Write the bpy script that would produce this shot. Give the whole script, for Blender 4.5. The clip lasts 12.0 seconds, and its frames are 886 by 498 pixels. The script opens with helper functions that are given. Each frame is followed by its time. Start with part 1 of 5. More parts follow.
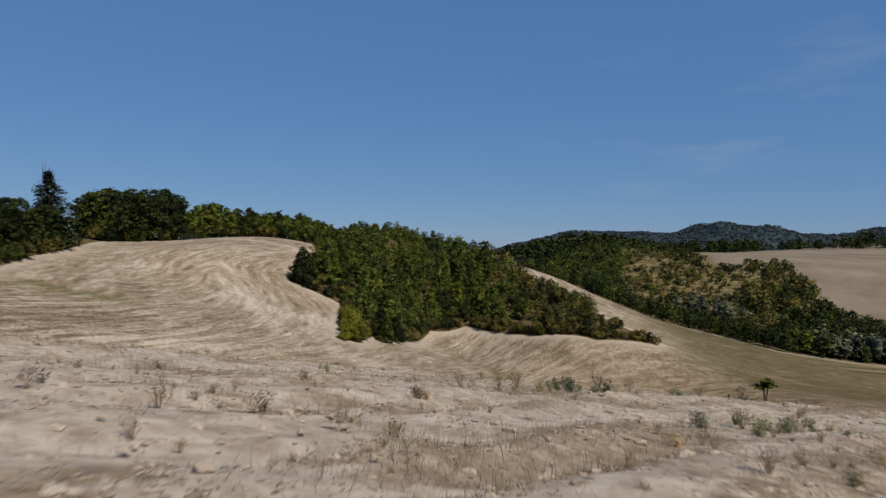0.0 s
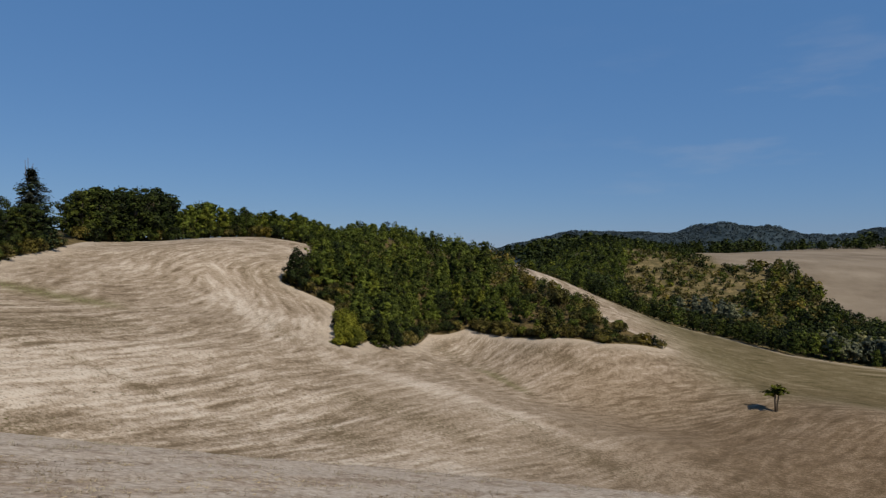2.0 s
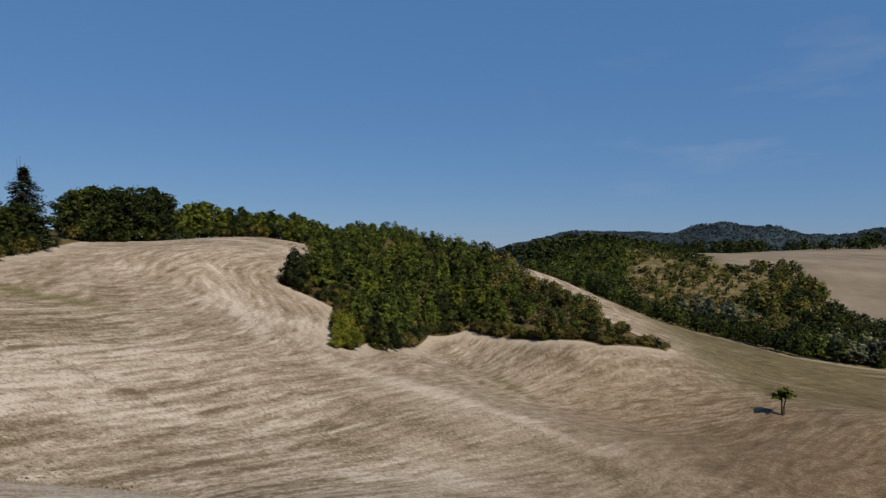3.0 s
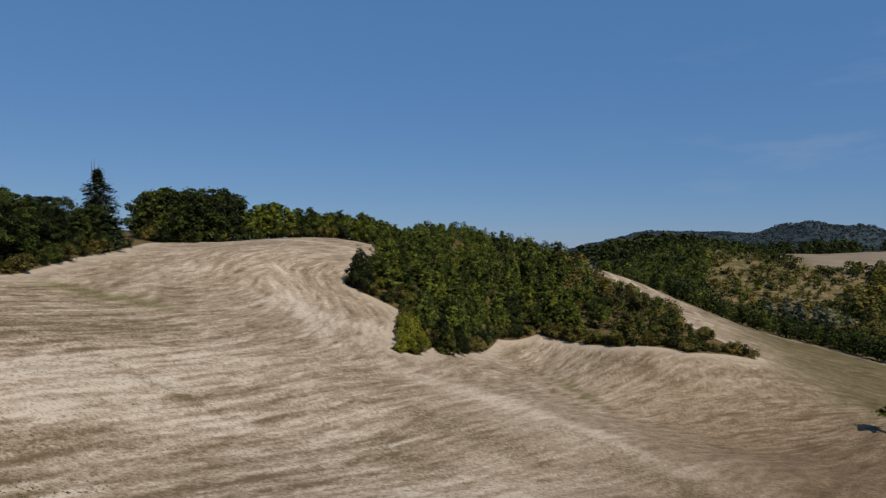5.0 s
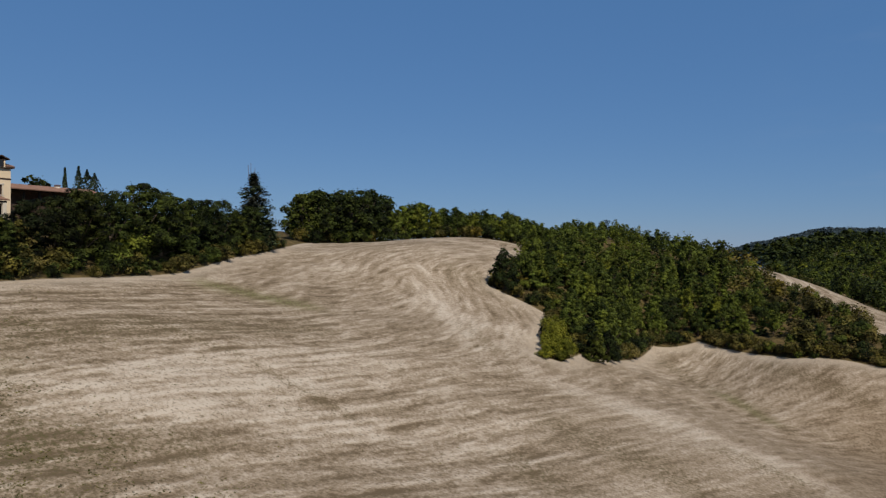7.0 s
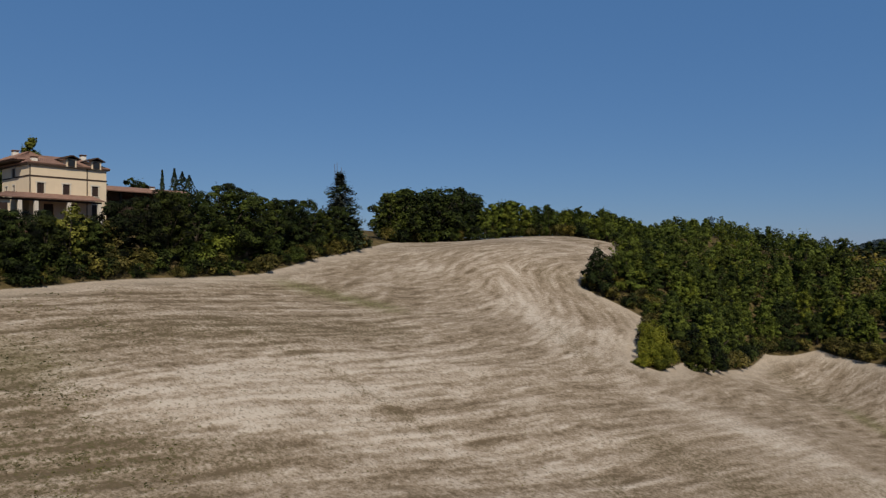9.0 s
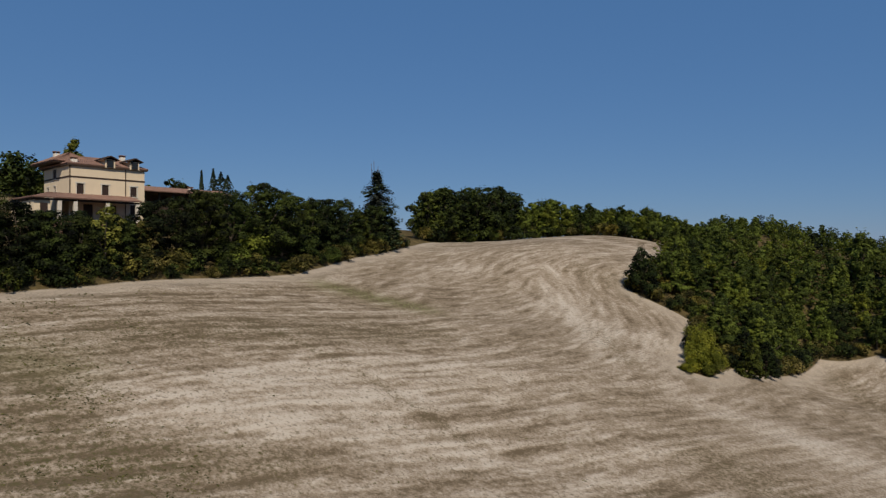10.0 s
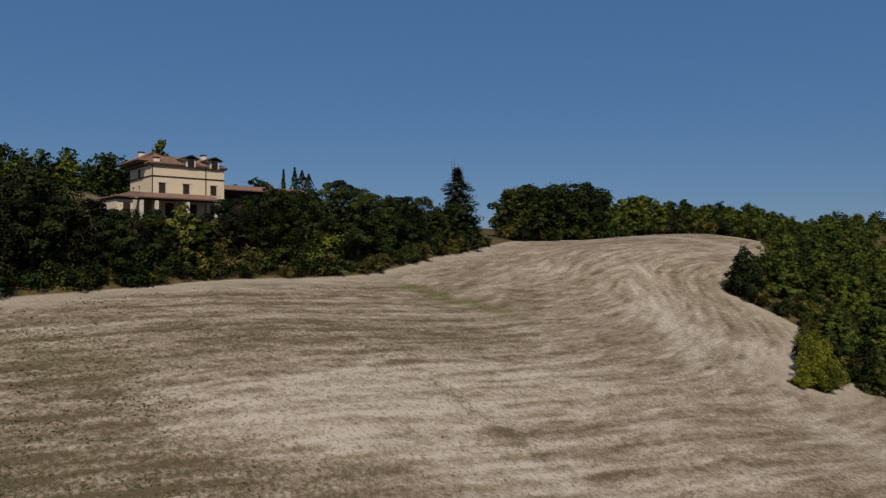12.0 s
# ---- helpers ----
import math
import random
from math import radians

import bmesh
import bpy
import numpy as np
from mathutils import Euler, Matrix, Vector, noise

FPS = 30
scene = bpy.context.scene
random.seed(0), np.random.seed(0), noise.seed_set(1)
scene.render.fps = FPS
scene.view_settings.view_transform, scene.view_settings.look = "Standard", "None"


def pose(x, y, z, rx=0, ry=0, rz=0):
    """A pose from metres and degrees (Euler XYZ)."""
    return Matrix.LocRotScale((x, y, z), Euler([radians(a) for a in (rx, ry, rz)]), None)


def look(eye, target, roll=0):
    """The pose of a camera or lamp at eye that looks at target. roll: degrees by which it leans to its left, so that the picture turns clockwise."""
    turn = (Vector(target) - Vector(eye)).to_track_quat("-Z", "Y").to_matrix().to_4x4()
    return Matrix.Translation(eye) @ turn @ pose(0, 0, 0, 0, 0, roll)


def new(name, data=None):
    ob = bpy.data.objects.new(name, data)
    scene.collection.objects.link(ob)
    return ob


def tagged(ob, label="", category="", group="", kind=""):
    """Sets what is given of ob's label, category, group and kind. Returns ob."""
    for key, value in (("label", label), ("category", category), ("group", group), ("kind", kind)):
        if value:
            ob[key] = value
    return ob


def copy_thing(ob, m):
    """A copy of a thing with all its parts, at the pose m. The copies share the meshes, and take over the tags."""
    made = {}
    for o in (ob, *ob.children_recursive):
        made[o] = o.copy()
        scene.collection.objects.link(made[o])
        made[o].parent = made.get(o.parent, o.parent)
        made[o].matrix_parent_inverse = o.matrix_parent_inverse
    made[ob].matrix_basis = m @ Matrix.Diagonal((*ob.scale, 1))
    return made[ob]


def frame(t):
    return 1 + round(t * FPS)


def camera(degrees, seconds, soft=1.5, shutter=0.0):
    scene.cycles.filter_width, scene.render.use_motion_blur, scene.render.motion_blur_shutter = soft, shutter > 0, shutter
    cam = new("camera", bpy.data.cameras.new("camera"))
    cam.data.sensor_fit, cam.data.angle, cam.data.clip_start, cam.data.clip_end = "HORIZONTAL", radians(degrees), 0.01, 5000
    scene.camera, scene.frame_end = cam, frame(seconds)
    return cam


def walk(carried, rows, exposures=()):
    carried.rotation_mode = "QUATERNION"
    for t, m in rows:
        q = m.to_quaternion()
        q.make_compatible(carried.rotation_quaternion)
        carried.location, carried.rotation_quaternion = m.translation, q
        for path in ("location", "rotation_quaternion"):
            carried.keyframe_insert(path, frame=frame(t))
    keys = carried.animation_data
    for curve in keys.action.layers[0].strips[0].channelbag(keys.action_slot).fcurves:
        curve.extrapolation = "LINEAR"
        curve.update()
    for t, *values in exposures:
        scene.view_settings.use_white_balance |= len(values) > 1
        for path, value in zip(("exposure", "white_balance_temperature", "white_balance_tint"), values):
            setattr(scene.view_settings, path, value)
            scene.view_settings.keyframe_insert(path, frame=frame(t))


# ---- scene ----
cam = camera(66.26, 12.0, soft=1.3, shutter=0.15)

# seconds, place, turn to the left, tilt up, lean (degrees)
PATH = [
    (0.0, 0.00, 0.00, 0.00, 0.00, 0.42, -0.06),
    (0.5, 0.04, 1.11, 0.06, -0.03, 0.43, -0.09),
    (1.0, 0.08, 2.20, 0.12, -0.02, 0.40, -0.03),
    (1.5, 0.14, 3.28, 0.17, -0.03, 0.40, -0.04),
    (2.0, 0.24, 4.35, 0.19, -0.00, 0.42, -0.02),
    (2.5, 0.31, 5.42, 0.22, 0.01, 0.42, -0.01),
    (4.5, 0.42, 10.08, 0.25, 2.63, 0.46, 0.02),
    (5.0, 0.47, 11.22, 0.28, 5.98, 0.47, 0.03),
    (5.5, 0.51, 12.31, 0.30, 9.31, 0.45, 0.04),
    (6.0, 0.56, 13.39, 0.34, 12.64, 0.44, 0.05),
    (6.5, 0.52, 14.54, 0.35, 15.71, 0.43, 0.02),
    (7.0, 0.48, 15.72, 0.35, 18.56, 0.44, -0.03),
    (9.0, -0.12, 20.19, 0.47, 26.51, 0.36, -0.07),
    (9.5, -0.41, 21.22, 0.51, 28.20, 0.34, -0.06),
    (10.0, -0.74, 22.26, 0.56, 29.92, 0.32, -0.07),
    (10.5, -1.10, 23.27, 0.61, 31.65, 0.27, -0.03),
    (11.0, -1.51, 24.29, 0.65, 33.35, 0.24, 0.02),
    (11.5, -1.96, 25.34, 0.65, 35.15, 0.26, 0.02),
    (12.0, -2.34, 26.29, 0.66, 37.22, 0.20, 0.05),
]


def aim(x, y, z, turn, tilt, lean):
    a, b = radians(turn), radians(tilt)
    ahead = Vector((-math.sin(a) * math.cos(b), math.cos(a) * math.cos(b), math.sin(b)))
    eye = Vector((x, y, z))
    return look(eye, eye + ahead, lean)


walk(cam, [(t, aim(x, y, z, a, b, c)) for t, x, y, z, a, b, c in PATH],
     [(0.0, 0.0), (4.5, 0.0), (7, -0.08), (9, -0.20), (10.5, -0.26), (12, -0.40)])

# ---------------------------------------------------------------- light
SUN_AZ, SUN_EL = 138.0, 46.0   # degrees clockwise from +y, above the horizon
world = bpy.data.worlds.new("sky")
scene.world = world
world.use_nodes = True
wn, wl = world.node_tree.nodes, world.node_tree.links
sky = wn.new("ShaderNodeTexSky")
sky.sky_type, sky.sun_disc = "NISHITA", False
sky.sun_elevation, sky.sun_rotation = radians(SUN_EL), radians(SUN_AZ)
sky.altitude, sky.air_density, sky.dust_density, sky.ozone_density = 300.0, 1.0, 0.1, 4.0
# clear late-summer air: a deeper, more even blue down to the horizon
deep = wn.new("ShaderNodeMix")
deep.data_type = "RGBA"
deep.inputs[0].default_value, deep.inputs[7].default_value = 0.68, (0.74, 2.18, 5.05, 1)
wl.new(sky.outputs["Color"], deep.inputs[6])
# a few faint wisps of high cloud towards +x
where = wn.new("ShaderNodeTexCoord").outputs["Generated"]
axes = wn.new("ShaderNodeSeparateXYZ")
wl.new(where, axes.inputs[0])
stretch = wn.new("ShaderNodeMapping")
stretch.inputs["Scale"].default_value = (5.0, 5.0, 22.0)
wl.new(where, stretch.inputs["Vector"])
wisp = wn.new("ShaderNodeTexNoise")
wisp.inputs["Scale"].default_value, wisp.inputs["Detail"].default_value, wisp.inputs["Roughness"].default_value = 1.0, 5.0, 0.55
wl.new(stretch.outputs["Vector"], wisp.inputs["Vector"])
amount = None
for source, low, high, least, most in ((wisp.outputs["Fac"], 0.52, 0.72, 0.0, 0.16), (axes.outputs["X"], 0.05, 0.45, 0.0, 1.0), (axes.outputs["Z"], 0.40, 0.15, 0.0, 1.0), (axes.outputs["Z"], 0.03, 0.10, 0.0, 1.0)):
    span = wn.new("ShaderNodeMapRange")
    span.interpolation_type = "SMOOTHSTEP"
    for socket, value in zip(span.inputs[1:5], (low, high, least, most)):
        socket.default_value = value
    wl.new(source, span.inputs[0])
    if amount is None:
        amount = span.outputs[0]
    else:
        times = wn.new("ShaderNodeMath")
        times.operation = "MULTIPLY"
        wl.new(amount, times.inputs[0])
        wl.new(span.outputs[0], times.inputs[1])
        amount = times.outputs[0]
veil = wn.new("ShaderNodeMix")
veil.data_type = "RGBA"
veil.inputs[7].default_value = (4.6, 4.9, 5.6, 1)
wl.new(amount, veil.inputs[0])
wl.new(deep.outputs[2], veil.inputs[6])
wl.new(veil.outputs[2], wn["Background"].inputs["Color"])
wn["Background"].inputs["Strength"].default_value = 0.085
sun_dir = Vector((math.sin(radians(SUN_AZ)) * math.cos(radians(SUN_EL)), math.cos(radians(SUN_AZ)) * math.cos(radians(SUN_EL)), math.sin(radians(SUN_EL))))
sun_data = bpy.data.lights.new("sun", "SUN")
sun_data.energy, sun_data.angle, sun_data.color = 5.0, radians(0.53), (1.0, 0.90, 0.74)
sun = new("sun", sun_data)
sun.matrix_world = look(sun_dir * 300, (0, 0, 0))


# ---------------------------------------------------------------- materials
def material(name, rough=0.9, spec=0.2):
    m = bpy.data.materials.new(name)
    m.use_nodes = True
    b = m.node_tree.nodes["Principled BSDF"]
    b.inputs["Roughness"].default_value = rough
    b.inputs["Specular IOR Level"].default_value = spec
    return m, m.node_tree.nodes, m.node_tree.links, b


def noise_node(n, l, vector, scale, detail=4.0, rough=0.6, distortion=0.0):
    t = n.new("ShaderNodeTexNoise")
    t.inputs["Scale"].default_value, t.inputs["Detail"].default_value = scale, detail
    t.inputs["Roughness"].default_value, t.inputs["Distortion"].default_value = rough, distortion
    if vector is not None:
        l.new(vector, t.inputs["Vector"])
    return t.outputs["Fac"]


def ramp(n, l, fac, *stops):
    r = n.new("ShaderNodeValToRGB")
    while len(r.color_ramp.elements) < len(stops):
        r.color_ramp.elements.new(0.5)
    for e, (at, c) in zip(r.color_ramp.elements, stops):
        e.position, e.color = at, (*c, 1) if len(c) == 3 else c
    l.new(fac, r.inputs["Fac"])
    return r.outputs["Color"]


def blend(n, l, fac, a, b, how="MIX"):
    x = n.new("ShaderNodeMix")
    x.data_type, x.blend_type = "RGBA", how
    for socket, value in ((x.inputs[0], fac), (x.inputs[6], a), (x.inputs[7], b)):
        if isinstance(value, (int, float)):
            socket.default_value = value
        elif isinstance(value, tuple):
            socket.default_value = (*value, 1)
        else:
            l.new(value, socket)
    return x.outputs[2]


def sums(n, l, op, a, b=None, c=None):
    x = n.new("ShaderNodeMath")
    x.operation = op
    for socket, value in zip(x.inputs, (a, b, c)):
        if value is None:
            continue
        if isinstance(value, (int, float)):
            socket.default_value = value
        else:
            l.new(value, socket)
    return x.outputs[0]


def bump(n, l, b, height, strength=0.5, distance=0.1):
    x = n.new("ShaderNodeBump")
    x.inputs["Strength"].default_value, x.inputs["Distance"].default_value = strength, distance
    l.new(height, x.inputs["Height"])
    l.new(x.outputs["Normal"], b.inputs["Normal"])


def stretched(n, l, vector, sx, sy, sz):
    x = n.new("ShaderNodeMapping")
    x.inputs["Scale"].default_value = (sx, sy, sz)
    l.new(vector, x.inputs["Vector"])
    return x.outputs["Vector"]


def plain(name, colour, rough=0.8, spread=0.12, scale=3.0, grain=40.0, spec=0.3, relief=0.0):
    """Paint, plaster, metal: a base colour with stains at one scale and grain at another."""
    m, n, l, b = material(name, rough, spec)
    at = n.new("ShaderNodeTexCoord").outputs["Object"]
    big, small = noise_node(n, l, at, scale), noise_node(n, l, at, grain, 2.0)
    lo, hi = tuple(c * (1 - spread) for c in colour), tuple(min(1, c * (1 + spread)) for c in colour)
    c = ramp(n, l, big, (0.3, lo), (0.7, hi))
    c = blend(n, l, 0.25, c, ramp(n, l, small, (0.3, lo), (0.7, hi)))
    l.new(c, b.inputs["Base Color"])
    if relief:
        bump(n, l, b, small, relief, 0.02)
    return m


def foliage(name, dark, light, rough=0.7, see=0.12, warm=None):
    """Leaves: each leaf, each clump and each tree differs in green; clump tones stand in for sunlit and shaded boughs;
    some light passes through.
    """
    m, n, l, b = material(name, rough, 0.1)
    geo, obj = n.new("ShaderNodeNewGeometry"), n.new("ShaderNodeObjectInfo")
    pos = n.new("ShaderNodeTexCoord").outputs["Object"]
    # strong clump contrast: lit tips and shaded gaps are put into the colour
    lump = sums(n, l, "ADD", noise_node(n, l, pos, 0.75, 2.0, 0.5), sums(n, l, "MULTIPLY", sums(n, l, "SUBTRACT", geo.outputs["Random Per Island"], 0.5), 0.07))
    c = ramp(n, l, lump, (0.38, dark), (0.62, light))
    own = n.new("ShaderNodeAttribute")
    own.attribute_name = "tone"
    which = sums(n, l, "FRACT", sums(n, l, "ADD", obj.outputs["Random"], own.outputs["Fac"]))
    tone = ramp(n, l, which, (0.0, (0.40, 0.47, 0.50)), (0.5, (0.95, 1.0, 0.94)), (0.88, (1.25, 1.25, 0.95)), (1.0, (1.60, 1.42, 0.85)))
    c = blend(n, l, 1.0, c, tone, "MULTIPLY")
    if warm:
        c = blend(n, l, ramp(n, l, noise_node(n, l, pos, 0.55, 2.0), (0.5, (0, 0, 0)), (0.62, (0.8, 0.8, 0.8))), c, warm)
    l.new(c, b.inputs["Base Color"])
    t = n.new("ShaderNodeBsdfTranslucent")
    l.new(c, t.inputs["Color"])
    mix = n.new("ShaderNodeMixShader")
    mix.inputs[0].default_value = see
    l.new(b.outputs[0], mix.inputs[1])
    l.new(t.outputs[0], mix.inputs[2])
    l.new(mix.outputs[0], n["Material Output"].inputs["Surface"])
    return m


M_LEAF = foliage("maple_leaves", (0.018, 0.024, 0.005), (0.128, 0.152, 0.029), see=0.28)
# the next two are near black: deep crown shade is in their colour
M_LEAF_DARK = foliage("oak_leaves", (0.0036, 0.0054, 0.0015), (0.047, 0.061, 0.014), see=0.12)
M_LEAF_SHADED = foliage("shaded_hedge_leaves", (0.0018, 0.0026, 0.0008), (0.035, 0.042, 0.0095), see=0.06)
# leaves of the horizon hills: distance haze is painted in as blue
M_LEAF_HAZED = foliage("hazed_leaves", (0.023, 0.034, 0.050), (0.044, 0.060, 0.082), see=0.05)
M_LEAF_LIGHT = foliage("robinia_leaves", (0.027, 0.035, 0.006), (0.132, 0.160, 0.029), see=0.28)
M_LEAF_DRY = foliage("drying_leaves", (0.026, 0.023, 0.005), (0.135, 0.115, 0.030), see=0.15, warm=(0.125, 0.098, 0.032))
M_LEAF_YELLOW = foliage("yellowing_leaves", (0.085, 0.088, 0.014), (0.270, 0.245, 0.050))
M_MOUND = foliage("rank_grass", (0.070, 0.074, 0.006), (0.170, 0.160, 0.018))
M_NEEDLE = foliage("fir_needles", (0.010, 0.017, 0.010), (0.052, 0.068, 0.036), see=0.08)
M_GREY = foliage("dry_needles", (0.026, 0.029, 0.019), (0.085, 0.086, 0.062), see=0.1)
M_SILVER = foliage("willow_leaves", (0.070, 0.076, 0.050), (0.155, 0.158, 0.112))
M_BARK = plain("bark", (0.085, 0.068, 0.052), 0.95, 0.35, 2.0, 18.0, 0.1, 0.6)
M_STRAW = foliage("dry_stalks", (0.33, 0.25, 0.175), (0.60, 0.49, 0.36), see=0.4)
M_WITHERED = foliage("withered_leaves", (0.16, 0.125, 0.08), (0.34, 0.27, 0.185), see=0.3)
M_WEED = foliage("weed_leaves", (0.12, 0.125, 0.068), (0.27, 0.265, 0.165), see=0.35)
M_DEAD = plain("dead_stems", (0.20, 0.145, 0.10), 0.9, 0.3, 20.0, 200.0, 0.1)
M_LITTER = foliage("broken_stalks", (0.20, 0.145, 0.100), (0.44, 0.345, 0.245), see=0.35)
M_FIELD_WEED = foliage("field_weeds", (0.035, 0.038, 0.012), (0.125, 0.112, 0.045), see=0.2)
M_CLOD = plain("dry_clay", (0.32, 0.268, 0.218), 0.97, 0.2, 5.0, 60.0, 0.1, 0.5)
M_WALL = plain("cream_render", (0.60, 0.49, 0.35), 0.9, 0.06, 0.7, 30.0, 0.2, 0.1)
M_STONE = plain("pale_stone", (0.52, 0.47, 0.40), 0.85, 0.15, 3.0, 30.0, 0.3, 0.2)
M_TILE = plain("roof_tiles", (0.185, 0.108, 0.080), 0.85, 0.28, 1.6, 12.0, 0.25, 0.3)
M_EAVE = plain("dark_timber", (0.048, 0.031, 0.023), 0.8, 0.25, 4.0, 40.0, 0.2)
M_SHUTTER = plain("brown_shutter", (0.032, 0.019, 0.014), 0.6, 0.2, 4.0, 50.0, 0.3)
M_CHIMNEY = plain("whitewash", (0.62, 0.57, 0.50), 0.9, 0.15, 3.0, 30.0, 0.2)
M_BRICK = plain("brickwork", (0.30, 0.17, 0.12), 0.9, 0.25, 3.0, 20.0, 0.2)


def glass():
    m, n, l, b = material("window_glass", 0.12, 0.2)
    b.inputs["Base Color"].default_value = (0.02, 0.022, 0.025, 1)
    return m


M_GLASS = glass()


# ---------------------------------------------------------------- the lie of the land
GRID_X = [-200, -95, -64, -42, -22, 0, 28, 70, 130, 340]
GRID_Y = [-30, 30, 60, 90, 115, 140, 170, 225, 310, 480]
LAND = [
    [-0.6, 7.0, 11.1, 10.6, 8.1, 7.7, 10.1, 8.9, 2.4, -12.8],
    [-3.8, 4.3, 4.3, 4.6, 5.9, 6.5, 6.1, 3.0, -5.5, -25.4],
    [-4.5, -1.9, -0.8, 0.0, 0.7, 2.5, 3.8, 3.0, -7.4, -27.3],
    [-2.0, -8.4, -6.5, -6.7, -5.0, 2.6, 4.2, 2.3, -9.5, -26.9],
    [0.7, -12.9, -13.9, -11.8, -9.6, -5.6, -1.8, 5.6, -8.2, -25.1],
    [2.2, -10.3, -17.8, -17.3, -18.3, -19.0, -10.4, 1.3, -14.6, -25.1],
    [-0.8, -18.3, -22.1, -23.7, -25.6, -17.6, -11.2, -4.7, -15.8, -34.9],
    [-3.7, -22.5, -27.7, -28.0, -26.3, -26.5, -22.8, -19.9, -1.5, -9.1],
    [-3.7, -24.0, -32.8, -37.3, -38.5, -33.1, -29.4, -23.7, -3.5, -2.5],
    [3.3, -17.3, -28.8, -43.1, -49.1, -43.7, -19.7, -1.7, -9.3, 8.4],
]


def spline_weights(knots, v):
    """How much each knot's height counts at the places v, on a smooth curve through the knots."""
    k, n = np.array(knots, float), len(knots)
    v = np.clip(v, k[0], k[-1])
    slope = np.zeros((n, n))
    for i in range(n):
        if i in (0, n - 1):
            a, c = (0, 1) if i == 0 else (n - 2, n - 1)
            slope[i, a], slope[i, c] = -1 / (k[c] - k[a]), 1 / (k[c] - k[a])
        else:
            a, c = k[i] - k[i - 1], k[i + 1] - k[i]
            slope[i, i - 1], slope[i, i + 1], slope[i, i] = -c / (a * (a + c)), a / (c * (a + c)), (c - a) / (a * c)
    at = np.clip(np.searchsorted(k, v) - 1, 0, n - 2)
    h = k[at + 1] - k[at]
    u, one = (v - k[at]) / h, np.eye(n)
    return ((2 * u**3 - 3 * u**2 + 1)[:, None] * one[at] + (3 * u**2 - 2 * u**3)[:, None] * one[at + 1]
            + ((u**3 - 2 * u**2 + u) * h)[:, None] * slope[at] + ((u**3 - u**2) * h)[:, None] * slope[at + 1])


def smooth(a, b, v):
    u = np.clip((v - a) / (b - a), 0, 1)
    return u * u * (3 - 2 * u)


def hill(x, y, cx, cy, height, sx, sy, power=2.0):
    return height * np.exp(-(np.abs((x - cx) / sx) ** power + np.abs((y - cy) / sy) ** power))


def ripple(x, y, scale, seed=0.0):
    """A cheap smooth noise from crossed waves, about -1 to 1."""
    a, b = x / scale + seed, y / scale - 1.7 * seed
    return (np.sin(a + 1.3 * np.sin(0.7 * b)) * np.sin(1.1 * b + 1.2 * np.sin(0.6 * a + 2)) + 0.5 * np.sin(2.3 * a - 1.9 * b + seed)) / 1.5


def terrain(x, y):
    x, y = np.atleast_1d(np.asarray(x, float)), np.atleast_1d(np.asarray(y, float))
    z = ((spline_weights(GRID_X, x) @ np.array(LAND)) * spline_weights(GRID_Y, y)).sum(1)
    near = 1 - smooth(18, 46, np.hypot(np.maximum(np.abs(x) - 10, 0), np.maximum(y, 0)))
    c = np.clip(y, 0, 24)
    crest = -0.24 - 0.10 * c - 0.00675 * c**2 - 0.424 * (np.clip(y, 24, 1e9) - 24) - 0.09 * x
    z = z * (1 - near) + crest * near
    # the far country
    far = smooth(430, 640, y)
    z = z * (1 - far) - 12 * far
    z -= hill(x, y, -43, 148, 1.15, 13, 14)
    z += hill(x, y, -118, 72, 4, 24, 26) + hill(x, y, 170, 800, 22, 95, 90) + hill(x, y, 360, 540, 9, 90, 70)
    z += hill(x, y, 760, 2400, 78, 430, 300, 4.0) + hill(x, y, 1015, 2400, 36, 150, 250, 6.0) + hill(x, y, 960, 2400, 7, 60, 200) + hill(x, y, 1390, 2400, 62, 260, 300, 4.0)
    z += hill(x, y, 1760, 2300, 105, 240, 300) + hill(x, y, 330, 2200, 34, 220, 300)
    z += (7 * ripple(x, y, 60, 2) + 4 * ripple(x, y, 23, 6)) * smooth(1500, 2100, y)
    return z


def height(x, y):
    return float(terrain(x, y)[0])


# ---------------------------------------------------------------- the ground sheet
def steps(*spans):
    """Coordinates from spans of (start, end, step)."""
    out = []
    for a, b, s in spans:
        out += list(np.arange(a, b, s))
    return np.array(out + [spans[-1][1]])


def inside(px, py, corners):
    """Which points lie in a polygon."""
    hit = np.zeros(len(px), bool)
    for (xa, ya), (xb, yb) in zip(corners, corners[1:] + corners[:1]):
        hit ^= ((ya > py) != (yb > py)) & (px < (xb - xa) * (py - ya) / (yb - ya + 1e-12) + xa)
    return hit


def edge_distance(px, py, corners):
    """Metres to a polygon's outline, positive inside."""
    best = np.full(len(px), 1e9)
    for (xa, ya), (xb, yb) in zip(corners, corners[1:] + corners[:1]):
        dx, dy = xb - xa, yb - ya
        u = np.clip(((px - xa) * dx + (py - ya) * dy) / (dx * dx + dy * dy), 0, 1)
        best = np.minimum(best, np.hypot(px - xa - u * dx, py - ya - u * dy))
    return np.where(inside(px, py, corners), best, -best)


